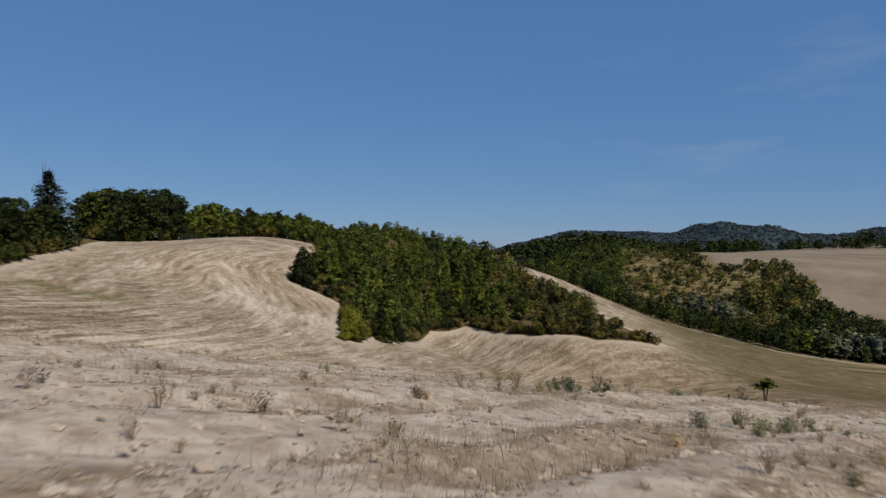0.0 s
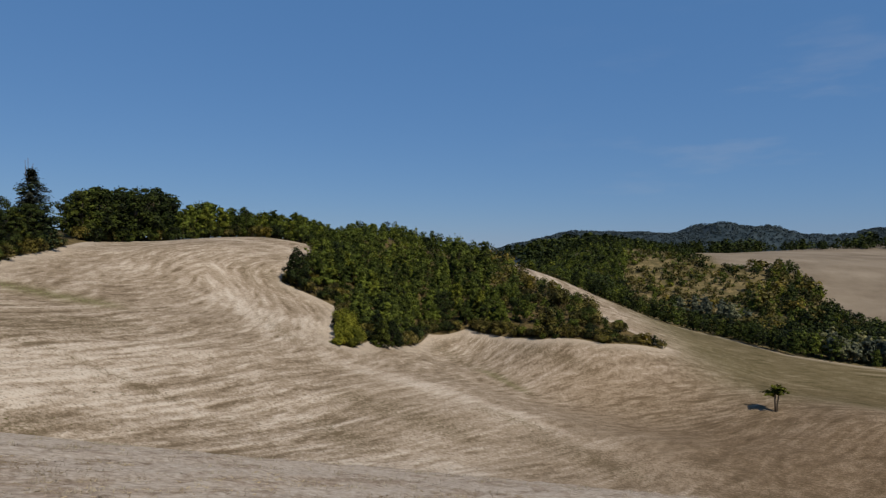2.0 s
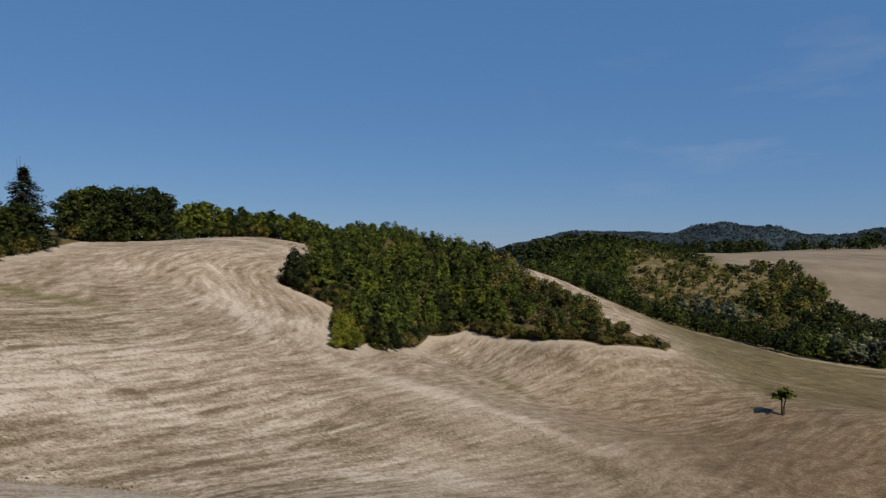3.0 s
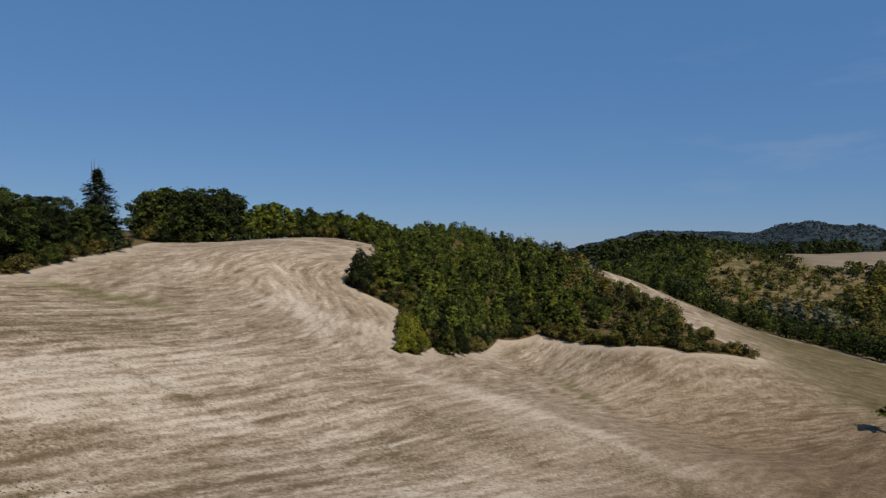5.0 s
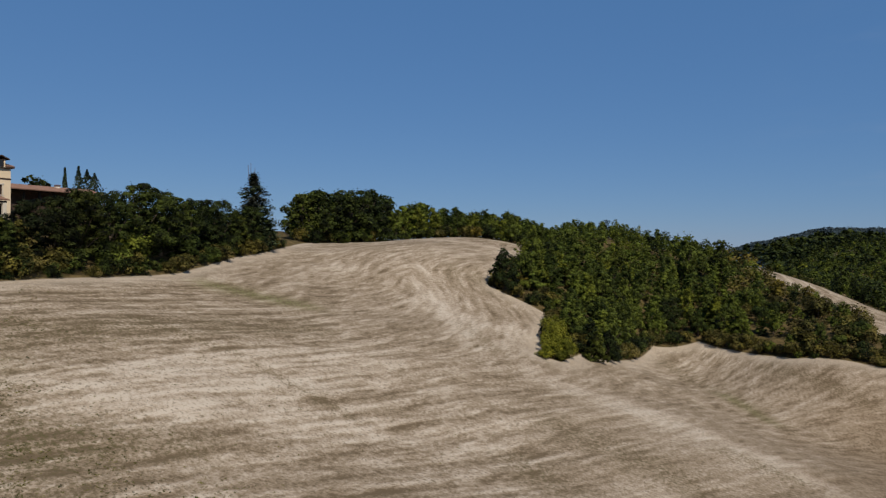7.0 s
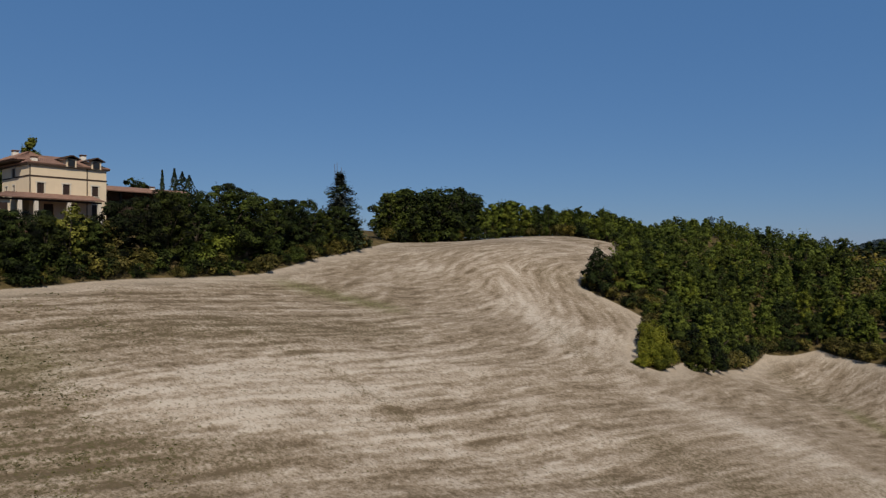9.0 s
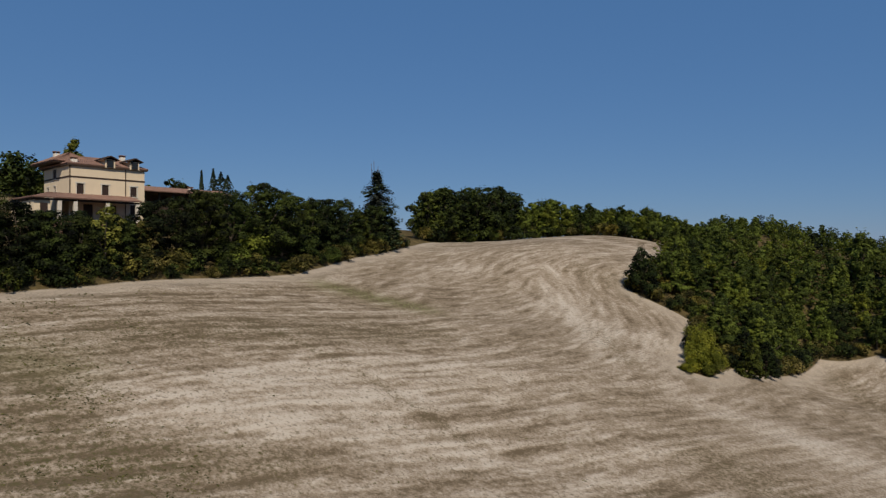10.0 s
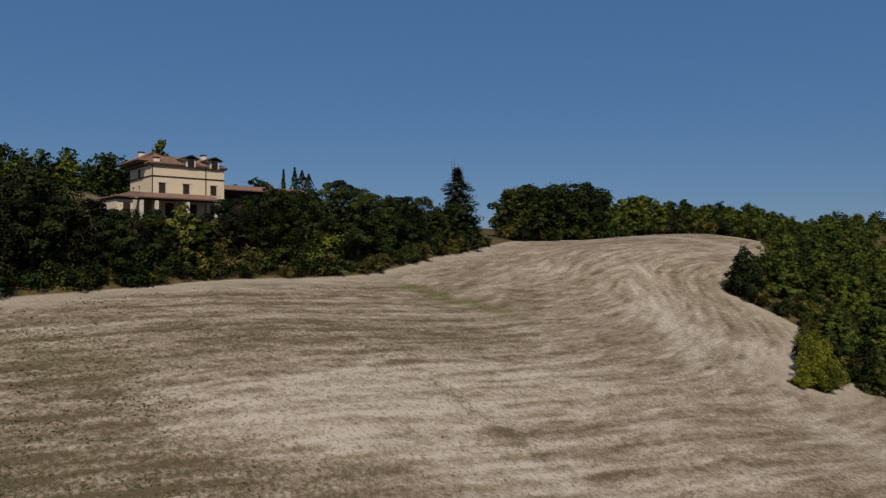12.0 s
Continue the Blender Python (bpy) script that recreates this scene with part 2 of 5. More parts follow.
# outlines in plan: the wood on the spur, the hedge bank with the house, the belt on the crest, the scrub across the valley
WOOD = [(-28, 127), (-18.5, 125.5), (-15.8, 102), (-12.6, 103), (-11.5, 112), (-7, 119.5), (-2.5, 147), (5.5, 154), (20, 143), (33, 140.5), (46.5, 145.5), (37, 160), (27, 195), (19, 225), (10, 262), (-60, 262), (-60, 184), (-35, 178), (-28.5, 170), (-29.5, 156), (-29.5, 146), (-28.5, 136)]
BANK = [(-57.5, 44), (-57.3, 55), (-57, 72), (-56.8, 85), (-61.8, 103), (-65, 120), (-67, 130), (-68, 138), (-64, 150), (-54, 164), (-42, 170), (-34, 174), (-60, 262), (-90, 262), (-97, 90), (-97, 20), (-62, 20)]
SCRUB = [(27, 226), (44, 206), (62, 203), (79, 195), (87, 176), (107, 169), (160, 160), (150, 196), (136, 213), (134, 236), (144, 262), (150, 284), (146, 295), (128, 298), (118, 306), (100, 306), (78, 318), (40, 330)]


# which way the field was worked: x, y and the direction of the lines in degrees from +x
KNOLL_LINES = [
    (-52, 109, 93), (-52, 120, 91), (-49, 114, 85), (-49, 122, 101), (-40, 105, 76), (-39, 111, 83), (-42, 95, 89), (-60, 129, 61),
    (-45, 136, 38), (-33, 105, 91), (-33, 114, 95), (-37, 121, 140), (-32, 115, 115), (-30, 108, 92), (-27, 94, 84), (-27, 107, 97),
    (-30, 118, 110), (-33, 124, 128), (-20, 108, 99), (-23, 117, 118), (-28, 124, 135), (-17, 113, 93), (-19, 121, 128), (-24, 125, 155),
    (-39, 131, 67), (-35, 140, 71), (-37, 129, 84), (-35, 136, 67), (-44, 124, 54), (-41, 126, 158), (-50, 93, 101),
]
SLOPE_LINES = [
    (-41, 50, 83), (-36, 49, 75), (-34, 55, 75), (-36, 57, 75), (-51, 53, 83), (-50, 47, 77), (-43, 44, 69), (-36, 43, 74),
    (-37, 85, 79), (-31, 76, 75), (-29, 83, 67), (-26, 90, 72), (-25, 85, 63), (-34, 79, 81), (-33, 88, 82), (-43, 78, 83),
    (-42, 60, 77), (-29, 61, 73), (-24, 71, 64), (-17, 74, 68), (-38, 69, 76), (-31, 76, 77), (-28, 85, 74), (-23, 77, 70),
    (-19, 85, 51), (-6, 81, 59), (-27, 60, 70), (-18, 58, 49), (-7, 63, 52),
]
SPUR_LINES = [
    (3, 142, 64), (11, 126, 63), (19, 134, 48), (27, 126, 33), (39, 133, 27),
    (40, 126, 23), (35, 87, 57), (48, 104, 44), (51, 92, 48), (46, 155, 180), (60, 153, 164), (74, 144, 130), (-4, 110, 76),
    (1, 127, 69), (29, 115, 41), (40, 121, 8), 
    (7, 69, 45), (16, 72, 56), (74, 138, 2),
]
# browner and paler strips of the field: from x, y to x, y, and half the width
BROWN_STRIPS = [
    (-46, 65, -36, 67, 0.7), (-34, 67, -24, 66, 0.7), (-49, 56, -44, 56, 0.7), (-47, 53, -38, 84, 3), (-37, 39, -33, 46, 2.5),
    (-33, 46, -29, 52, 2), (-50, 45, -42, 46, 3), (-52, 86, -45, 91, 1.6), (-1, 141, 10, 123, 2.6), (10, 123, 14, 115, 1.6),
    (16, 141, 27, 130, 2), (12, 78, 18, 72, 3), (5, 85, 11, 83, 1), (-11, 69, -7, 65, 1.8), (6, 87, 11, 84, 1.2),
    (-9, 79, 1, 75, 3), (-32, 130, -28, 126, 2), (-37, 131, -34, 126, 1.2), (-27, 106, -21, 98, 1.6),
]
PALE_STRIPS = [
    (-41, 123, -32, 112, 3.5), (-27, 107, -17, 111, 3), (-40, 49, -30, 68, 3.5), (-36, 48, -29, 62, 2.5), (-13, 93, -1, 92, 3),
    (-1, 92, 8, 88, 4), (8, 86, 17, 81, 3), (-36, 61, -30, 81, 4), (-33, 56, -22, 65, 2.5), (-32, 112, -24, 99, 2.5),
    (-64, 148, -33, 156, 2), (35, 152, 48, 147, 1), (48, 147, 82, 142, 1.3), (-6, 59, 1, 62, 3),
]


def work_direction(x, y):
    """The unit direction of the lines of work."""
    c = s = 0.0
    for px, py, a in KNOLL_LINES + SLOPE_LINES + SPUR_LINES:
        w = 1 / ((x - px) ** 2 + (y - py) ** 2 + 12.0) ** 1.6
        c, s = c + w * math.cos(radians(2 * a)), s + w * math.sin(radians(2 * a))
    a = np.arctan2(s, c) / 2
    return np.cos(a), np.sin(a)


def pass_number(x, y):
    """Metres across the passes of the harrow on the long slope, the same along each pass: a smooth surface fitted to their directions."""
    def terms(u, v):
        return [(i, j) for i in range(5) for j in range(5 - i) if i + j], u / 30, v / 30

    lines = [(px + 30, py - 65, radians(a)) for px, py, a in SLOPE_LINES + KNOLL_LINES if 45 < a < 105 and py < 105]
    rows, want = [], []
    for u, v, a in lines:
        powers, u, v = terms(u, v)
        gu = np.array([i * u ** max(i - 1, 0) * v**j / 30 for i, j in powers])
        gv = np.array([j * u**i * v ** max(j - 1, 0) / 30 for i, j in powers])
        rows += [gu * math.cos(a) + gv * math.sin(a), 0.2 * (gv * math.cos(a) - gu * math.sin(a))]
        want += [0.0, 0.2]
    powers, u, v = terms(np.clip(x, -64, 6) + 30, np.clip(y, 34, 110) - 65)
    rows += list(0.003 * np.eye(len(powers)))
    share = np.linalg.lstsq(np.array(rows), np.array(want + [0.0] * len(powers)), rcond=None)[0]
    return sum(c * u**i * v**j for c, (i, j) in zip(share, powers))


def strip(x, y, xa, ya, xb, yb, half):
    """One along the line from a to b, fading over half the width."""
    dx, dy = xb - xa, yb - ya
    u = np.clip(((x - xa) * dx + (y - ya) * dy) / (dx * dx + dy * dy), 0, 1)
    return np.exp(-((np.hypot(x - xa - u * dx, y - ya - u * dy) / half) ** 2))


def sampled(grid, i, j):
    i, j = np.clip(i, 0, grid.shape[1] - 1.001), np.clip(j, 0, grid.shape[0] - 1.001)
    i0, j0 = i.astype(int), j.astype(int)
    i, j = i - i0, j - j0
    return grid[j0, i0] * (1 - i) * (1 - j) + grid[j0, i0 + 1] * i * (1 - j) + grid[j0 + 1, i0] * (1 - i) * j + grid[j0 + 1, i0 + 1] * i * j


def streaks(x, y, step, reach, seed):
    """Random tones drawn out along the lines of work, about -2 to 2."""
    gx, gy = np.arange(-92, 98, step), np.arange(18, 200, step)
    mx, my = np.meshgrid(gx, gy)
    raw = np.random.default_rng(seed).normal(0, 1, mx.shape)
    dx, dy = work_direction(mx, my)
    total = raw.copy()
    for way in (1, -1):
        i, j = np.meshgrid(np.arange(len(gx), dtype=float), np.arange(len(gy), dtype=float))
        ux, uy = way * dx, way * dy
        for _ in range(int(reach / step)):
            i, j = np.clip(i + ux, 0, len(gx) - 1.001), np.clip(j + uy, 0, len(gy) - 1.001)
            ii, jj = i.astype(int), j.astype(int)
            total += raw[jj, ii]
            nx, ny = dx[jj, ii], dy[jj, ii]
            turn = np.sign(nx * ux + ny * uy + 1e-9)
            ux, uy = nx * turn, ny * turn
    total = (total - total.mean()) / total.std()
    return sampled(total, (x - gx[0]) / step, (y - gy[0]) / step)


def crest_relief(x, y):
    """Clods and hollows on the crest."""
    return 0.014 * ripple(x, y, 0.06, 3) * ripple(x, y, 0.21, 6) + 0.034 * ripple(x, y, 0.12, 9) * ripple(x, y, 0.53, 1) + 0.022 * ripple(x, y, 0.22, 1) + 0.016 * ripple(x, y, 0.11, 11) + 0.02 * ripple(x, y, 1.1, 4) + 0.03 * ripple(x, y, 2.6, 7)


def shag(x, y):
    """Where dry stalks and litter cover the clay of the crest, about -1 to 1."""
    return 0.65 * ripple(x, y, 0.30, 12) + 0.5 * ripple(x, y, 0.13, 8) + 0.45 * ripple(x, y, 0.75, 15)


def field_relief(x, y):
    return 0.10 * ripple(x, y, 6, 3) + 0.05 * ripple(x, y, 2.2, 5)


def crest_top(x, y):
    return height(x, y) + float(crest_relief(x, y))


def build_ground():
    gx = steps((-3600, -1200, 300), (-1200, -400, 80), (-400, -110, 15), (-110, -80, 2), (-80, -64, 0.9), (-64, -4, 0.33), (-4, 4, 0.12), (4, 24, 0.35), (24, 70, 0.7), (70, 180, 2.2), (180, 500, 9), (500, 1700, 30), (1700, 3600, 190))
    gy = steps((-1500, -60, 120), (-60, -4, 4), (-4, 0.4, 0.4), (0.4, 8, 0.1), (8, 24, 0.35), (24, 38, 0.6), (38, 128, 0.36), (128, 175, 0.8), (175, 350, 2.2), (350, 900, 12), (900, 2700, 40), (2700, 4800, 210))
    nx, ny = len(gx), len(gy)
    x, y = [a.ravel() for a in np.meshgrid(gx, gy)]
    z = terrain(x, y)
    wood, bank, scrub = [edge_distance(x, y, c) for c in (WOOD, BANK, SCRUB)]
    field = np.minimum(np.minimum(-wood, -bank), -scrub)
    near = smooth(26, 15, y) * smooth(-30, -18, x) * smooth(30, 18, x)
    # clods on the crest, low ridges of the harrow in the field
    rough = crest_relief(x, y)
    z += near * rough + (1 - near) * field_relief(x, y) * smooth(700, 300, y)
    # the foot of the hedge bank is a small step above the field
    z += 0.7 * smooth(0.0, 2.5, bank) * smooth(140, 125, y)
    faces = np.array([(j * nx + i, j * nx + i + 1, (j + 1) * nx + i + 1, (j + 1) * nx + i) for j in range(ny - 1) for i in range(nx - 1)])
    me = bpy.data.meshes.new("ground")
    me.from_pydata(np.stack([x, y, z], 1), [], faces)
    me.polygons.foreach_set("use_smooth", np.ones(len(faces), bool))
    layers = {
        "near": near, "shag": shag(x, y),
        "litter": smooth(-0.6, 1.2, np.maximum(wood, bank)), "scrub": np.maximum(np.maximum(smooth(-1, 2, scrub), 0.85 * smooth(-95, -99, x) * (y > 20) * (y < 140)), smooth(296, 304, y) * smooth(124, 116, x - 0.25 * (y - 300)) * smooth(640, 520, y) * (x > 20)),
        "pale": np.minimum(sum(strip(x, y, *p) for p in PALE_STRIPS), 1.3),
        "edge": np.exp(-((np.maximum(field, 0) / 2.0) ** 2)) * (field > -0.5),
        "green": np.maximum(smooth(40, 62, x) * smooth(116, 134, y) * smooth(330, 250, y), 0.0),
        "rust": 0.55 * smooth(0, 28, x) * smooth(152, 126, y) + 0.45 * smooth(14, 44, x) * smooth(128, 102, y) + 0.5 * smooth(48, 72, x) * smooth(128, 140, y) * smooth(205, 180, y),
        "damp": np.minimum(sum(strip(x, y, *p) for p in BROWN_STRIPS), 1.3)
        + 0.6 * smooth(48, 41, y + 0.35 * (x + 30)) * smooth(-50, -40, x) * smooth(-10, -22, x) + 0.7 * smooth(8, 40, x) * smooth(134, 112, y),
        # far hills, coloured blue-grey as if seen through haze
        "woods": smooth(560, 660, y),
        "far": smooth(205, 220, y) * smooth(98, 108, x + 0.4 * (y - 300)),
    }
    layers["pass"] = pass_number(x, y)
    layers["tilled"] = smooth(2, -10, x + 0.25 * (y - 60)) * smooth(102, 84, y) * smooth(36, 40, y)
    layers["cross"] = smooth(-16, -4, x + 0.3 * (y - 80)) * smooth(116, 98, y)
    layers["sprout"] = strip(x, y, -53, 85, -44, 92, 2.4) + 0.35 * strip(x, y, -49, 45, -44, 48, 3.0) + 0.8 * strip(x, y, 8, 126, 13, 117, 1.6)
    layers["fine"] = streaks(x, y, 0.30, 1.7, 1)
    layers["mid"] = streaks(x, y, 0.42, 3.8, 2)
    layers["broad"] = streaks(x, y, 1.5, 14.0, 3)
    for name, values in layers.items():
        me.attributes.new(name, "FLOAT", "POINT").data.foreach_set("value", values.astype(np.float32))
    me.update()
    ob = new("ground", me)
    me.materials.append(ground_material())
    return tagged(ob, "pale harrowed clay fields sloping down to a wooded valley", "ground", kind="structure")


def ground_material():
    m, n, l, b = material("worked_clay", 0.97, 0.08)

    def layer(name):
        a = n.new("ShaderNodeAttribute")
        a.attribute_name = name
        return a.outputs["Fac"]

    pos = n.new("ShaderNodeNewGeometry").outputs["Position"]
    warp = noise_node(n, l, pos, 1.1, 4.0, 0.7)
    rows = sums(n, l, "ADD", sums(n, l, "MULTIPLY", layer("fine"), 0.088), sums(n, l, "MULTIPLY", layer("broad"), 0.022))
    rows = sums(n, l, "ADD", rows, sums(n, l, "MULTIPLY", layer("mid"), 0.052))
    rows = sums(n, l, "MULTIPLY", rows, sums(n, l, "SUBTRACT", 1.0, sums(n, l, "MULTIPLY", layer("cross"), 0.25)))
    # the passes of the harrow: narrow broken lines of clods about two metres apart, finer ones between
    sway = sums(n, l, "ADD", layer("pass"), sums(n, l, "MULTIPLY", sums(n, l, "SUBTRACT", noise_node(n, l, pos, 0.3, 3.0), 0.5), 1.3))
    comb = None
    for gap, share, power in ((2.15, 0.24, 6.0), (0.72, 0.10, 2.0)):
        wave = sums(n, l, "MULTIPLY_ADD", sums(n, l, "SINE", sums(n, l, "MULTIPLY", sway, 2 * math.pi / gap)), 0.5, 0.5)
        wave = sums(n, l, "MULTIPLY", sums(n, l, "SUBTRACT", 0.22, sums(n, l, "POWER", wave, power)), share)
        comb = wave if comb is None else sums(n, l, "ADD", comb, wave)
    broken = ramp(n, l, noise_node(n, l, pos, 0.9, 4.0, 0.7), (0.42, (0.08, 0.08, 0.08)), (0.56, (1, 1, 1)))
    rows = sums(n, l, "ADD", rows, sums(n, l, "MULTIPLY", sums(n, l, "MULTIPLY", comb, layer("tilled")), broken))
    blotch = noise_node(n, l, pos, 0.42, 5.0, 0.66)
    dash = noise_node(n, l, pos, 3.6, 3.0, 0.62)
    straw = noise_node(n, l, pos, 3.4, 4.0, 0.75)
    patch = noise_node(n, l, pos, 0.05, 5.0, 0.6)
    grain = noise_node(n, l, pos, 7.0, 5.0, 0.7)
    # field: brown earth under paler straw, dark clods in the lines
    mixv = sums(n, l, "ADD", rows, 0.575)
    for value, share in ((patch, 0.20), (blotch, 0.14), (warp, 0.22), (straw, 0.66), (grain, 0.46)):
        mixv = sums(n, l, "ADD", mixv, sums(n, l, "MULTIPLY", sums(n, l, "SUBTRACT", value, 0.5), share))
    mixv = sums(n, l, "ADD", mixv, sums(n, l, "MULTIPLY", layer("pale"), 0.13))
    mixv = sums(n, l, "ADD", mixv, sums(n, l, "MULTIPLY", layer("damp"), -0.075))
    field = ramp(n, l, mixv, (0.36, (0.112, 0.083, 0.052)), (0.52, (0.205, 0.158, 0.110)), (0.66, (0.305, 0.248, 0.188)), (0.84, (0.430, 0.372, 0.305)))
    clods = ramp(n, l, dash, (0.37, (1, 1, 1)), (0.43, (0, 0, 0)))
    field = blend(n, l, sums(n, l, "MULTIPLY", clods, 0.6), field, (0.105, 0.082, 0.052))
    green = ramp(n, l, mixv, (0.36, (0.062, 0.056, 0.022)), (0.64, (0.112, 0.094, 0.047)), (0.84, (0.180, 0.152, 0.092)))
    c = blend(n, l, sums(n, l, "MULTIPLY", layer("green"), 0.85), field, green)
    c = blend(n, l, sums(n, l, "MULTIPLY", layer("damp"), ramp(n, l, straw, (0.40, (0.6, 0.6, 0.6)), (0.50, (0, 0, 0)))), c, (0.080, 0.070, 0.032))
    c = blend(n, l, sums(n, l, "MULTIPLY", layer("sprout"), ramp(n, l, straw, (0.44, (0, 0, 0)), (0.56, (0.75, 0.75, 0.75)))), c, (0.150, 0.150, 0.062))
    c = blend(n, l, sums(n, l, "MULTIPLY", layer("rust"), 1.0), c, (0.68, 0.61, 0.53), "MULTIPLY")
    edge = ramp(n, l, grain, (0.3, (0.272, 0.224, 0.172)), (0.7, (0.440, 0.380, 0.312)))
    c = blend(n, l, sums(n, l, "MULTIPLY", layer("edge"), 0.7), c, edge)
    # crest: bare clay and dry grass
    lump = noise_node(n, l, pos, 11.0, 6.0, 0.68, 0.3)
    pale = ramp(n, l, lump, (0.34, (0.225, 0.178, 0.136)), (0.48, (0.318, 0.264, 0.208)), (0.62, (0.415, 0.358, 0.294)))
    brown = ramp(n, l, lump, (0.34, (0.130, 0.094, 0.064)), (0.50, (0.222, 0.168, 0.122)), (0.64, (0.322, 0.258, 0.196)))
    cover = sums(n, l, "ADD", layer("shag"), sums(n, l, "MULTIPLY", sums(n, l, "SUBTRACT", noise_node(n, l, pos, 5.0, 6.0, 0.72), 0.45), 4.0))
    clay = blend(n, l, ramp(n, l, cover, (0.22, (0, 0, 0)), (0.70, (0.9, 0.9, 0.9))), pale, brown)
    c = blend(n, l, layer("near"), c, clay)
    far = ramp(n, l, noise_node(n, l, stretched(n, l, pos, 0.03, 0.03, 0.02), 1.0, 8.0, 0.65), (0.35, (0.130, 0.102, 0.072)), (0.65, (0.220, 0.182, 0.138)))
    c = blend(n, l, layer("far"), c, far)
    dry = ramp(n, l, noise_node(n, l, pos, 0.25, 5.0, 0.7), (0.30, (0.045, 0.042, 0.018)), (0.48, (0.100, 0.080, 0.036)), (0.62, (0.175, 0.134, 0.068)))
    c = blend(n, l, layer("scrub"), c, dry)
    litter = ramp(n, l, noise_node(n, l, pos, 0.8, 5.0, 0.7), (0.3, (0.030, 0.026, 0.011)), (0.7, (0.14, 0.100, 0.044)))
    edged = sums(n, l, "ADD", layer("litter"), sums(n, l, "MULTIPLY", sums(n, l, "SUBTRACT", grain, 0.5), 0.5))
    c = blend(n, l, ramp(n, l, edged, (0.4, (0, 0, 0)), (0.6, (1, 1, 1))), c, litter)
    # forested hills with the haze of distance mixed into their colour
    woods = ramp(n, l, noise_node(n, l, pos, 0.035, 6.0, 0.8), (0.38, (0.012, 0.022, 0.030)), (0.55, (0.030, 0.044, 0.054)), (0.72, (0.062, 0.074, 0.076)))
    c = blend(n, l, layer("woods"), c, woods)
    l.new(c, b.inputs["Base Color"])
    relief = sums(n, l, "ADD", sums(n, l, "ADD", sums(n, l, "MULTIPLY", rows, 2.0), straw), sums(n, l, "MULTIPLY", grain, 0.6))
    calm = sums(n, l, "SUBTRACT", 1.0, sums(n, l, "MULTIPLY", layer("near"), 0.93))
    bump(n, l, b, sums(n, l, "MULTIPLY", relief, calm), 0.6, 0.12)
    return m


ground = build_ground()


# ---------------------------------------------------------------- mesh helpers
def part(name, data, mat, parent=None, label="", matrix=None, smooth_faces=False):
    """One mesh object, from a bmesh or a mesh, under a thing or a part."""
    if isinstance(data, bmesh.types.BMesh):
        me = bpy.data.meshes.new(name)
        data.to_mesh(me)
        data.free()
    else:
        me = data
    if mat is not None and not me.materials:
        me.materials.append(mat)
    if smooth_faces:
        me.polygons.foreach_set("use_smooth", np.ones(len(me.polygons), bool))
    ob = new(name, me)
    ob.parent = parent
    if matrix is not None:
        ob.matrix_basis = matrix
    if label:
        ob["label"] = label
    return ob


def quad_mesh(name, quads):
    """A mesh from an array of n x 4 x 3 corners, each face an island of its own."""
    n = len(quads)
    me = bpy.data.meshes.new(name)
    me.from_pydata(quads.reshape(-1, 3), [], np.arange(4 * n).reshape(n, 4))
    me.update()
    return me


def tube(bm, points, radii, sides=6):
    """A tapered limb along points."""
    rings = []
    for i, (p, r) in enumerate(zip(points, radii)):
        p = Vector(p)
        ahead = (Vector(points[min(i + 1, len(points) - 1)]) - Vector(points[max(i - 1, 0)])).normalized()
        side = ahead.orthogonal().normalized()
        up = ahead.cross(side)
        rings.append([bm.verts.new(p + r * (math.cos(a) * side + math.sin(a) * up)) for a in [2 * math.pi * k / sides for k in range(sides)]])
    for a, b in zip(rings, rings[1:]):
        for k in range(sides):
            bm.faces.new((a[k], a[(k + 1) % sides], b[(k + 1) % sides], b[k]))
    bm.faces.new(rings[-1])
    bm.faces.new(rings[0][::-1])


def leaves(rng, centres, normals, size, droop=0.0):
    """Small bent leaf sprays at centres, turned mostly along normals."""
    n = len(centres)
    nor = 0.8 * normals + (0, 0, 0.45) + rng.normal(0, 0.24, (n, 3))
    nor /= np.linalg.norm(nor, axis=1, keepdims=True) + 1e-9
    side = np.cross(nor, rng.normal(0, 1, (n, 3)))
    side /= np.linalg.norm(side, axis=1, keepdims=True) + 1e-9
    up = np.cross(nor, side)
    s = size * rng.uniform(0.55, 1.35, (n, 1))
    a = centres - side * s * 0.5 - up * s * 0.35
    b = centres + side * s * 0.15 - up * s * 0.5 + nor * s * 0.12
    c = centres + side * s * 0.55 + up * s * 0.3
    d = centres - side * s * 0.2 + up * s * 0.5 - nor * s * 0.10
    q = np.stack([a, b, c, d], 1)
    q[:, :, 2] -= droop * s
    return q


def ball_points(rng, n):
    v = rng.normal(0, 1, (n, 3))
    return v / np.linalg.norm(v, axis=1, keepdims=True)


def crown_quads(rng, lumps, count, size, fill=0.35):
    """Leaves on lumps: rows of centre x, y, z and radii x, y, z."""
    lumps = np.array(lumps, float)
    share = (lumps[:, 3] * lumps[:, 4] + lumps[:, 3] * lumps[:, 5]) ** 0.9
    pick = rng.choice(len(lumps), count, p=share / share.sum())
    v = ball_points(rng, count)
    v[:, 2] = np.where((v[:, 2] < -0.2) & (rng.random(count) < 0.55), -v[:, 2], v[:, 2])
    deep = np.where(rng.random(count) < fill, rng.uniform(0.45, 0.95, count), rng.normal(1.0, 0.10, count))
    c = lumps[pick, :3] + v * lumps[pick, 3:] * deep[:, None]
    return leaves(rng, c, v, size)


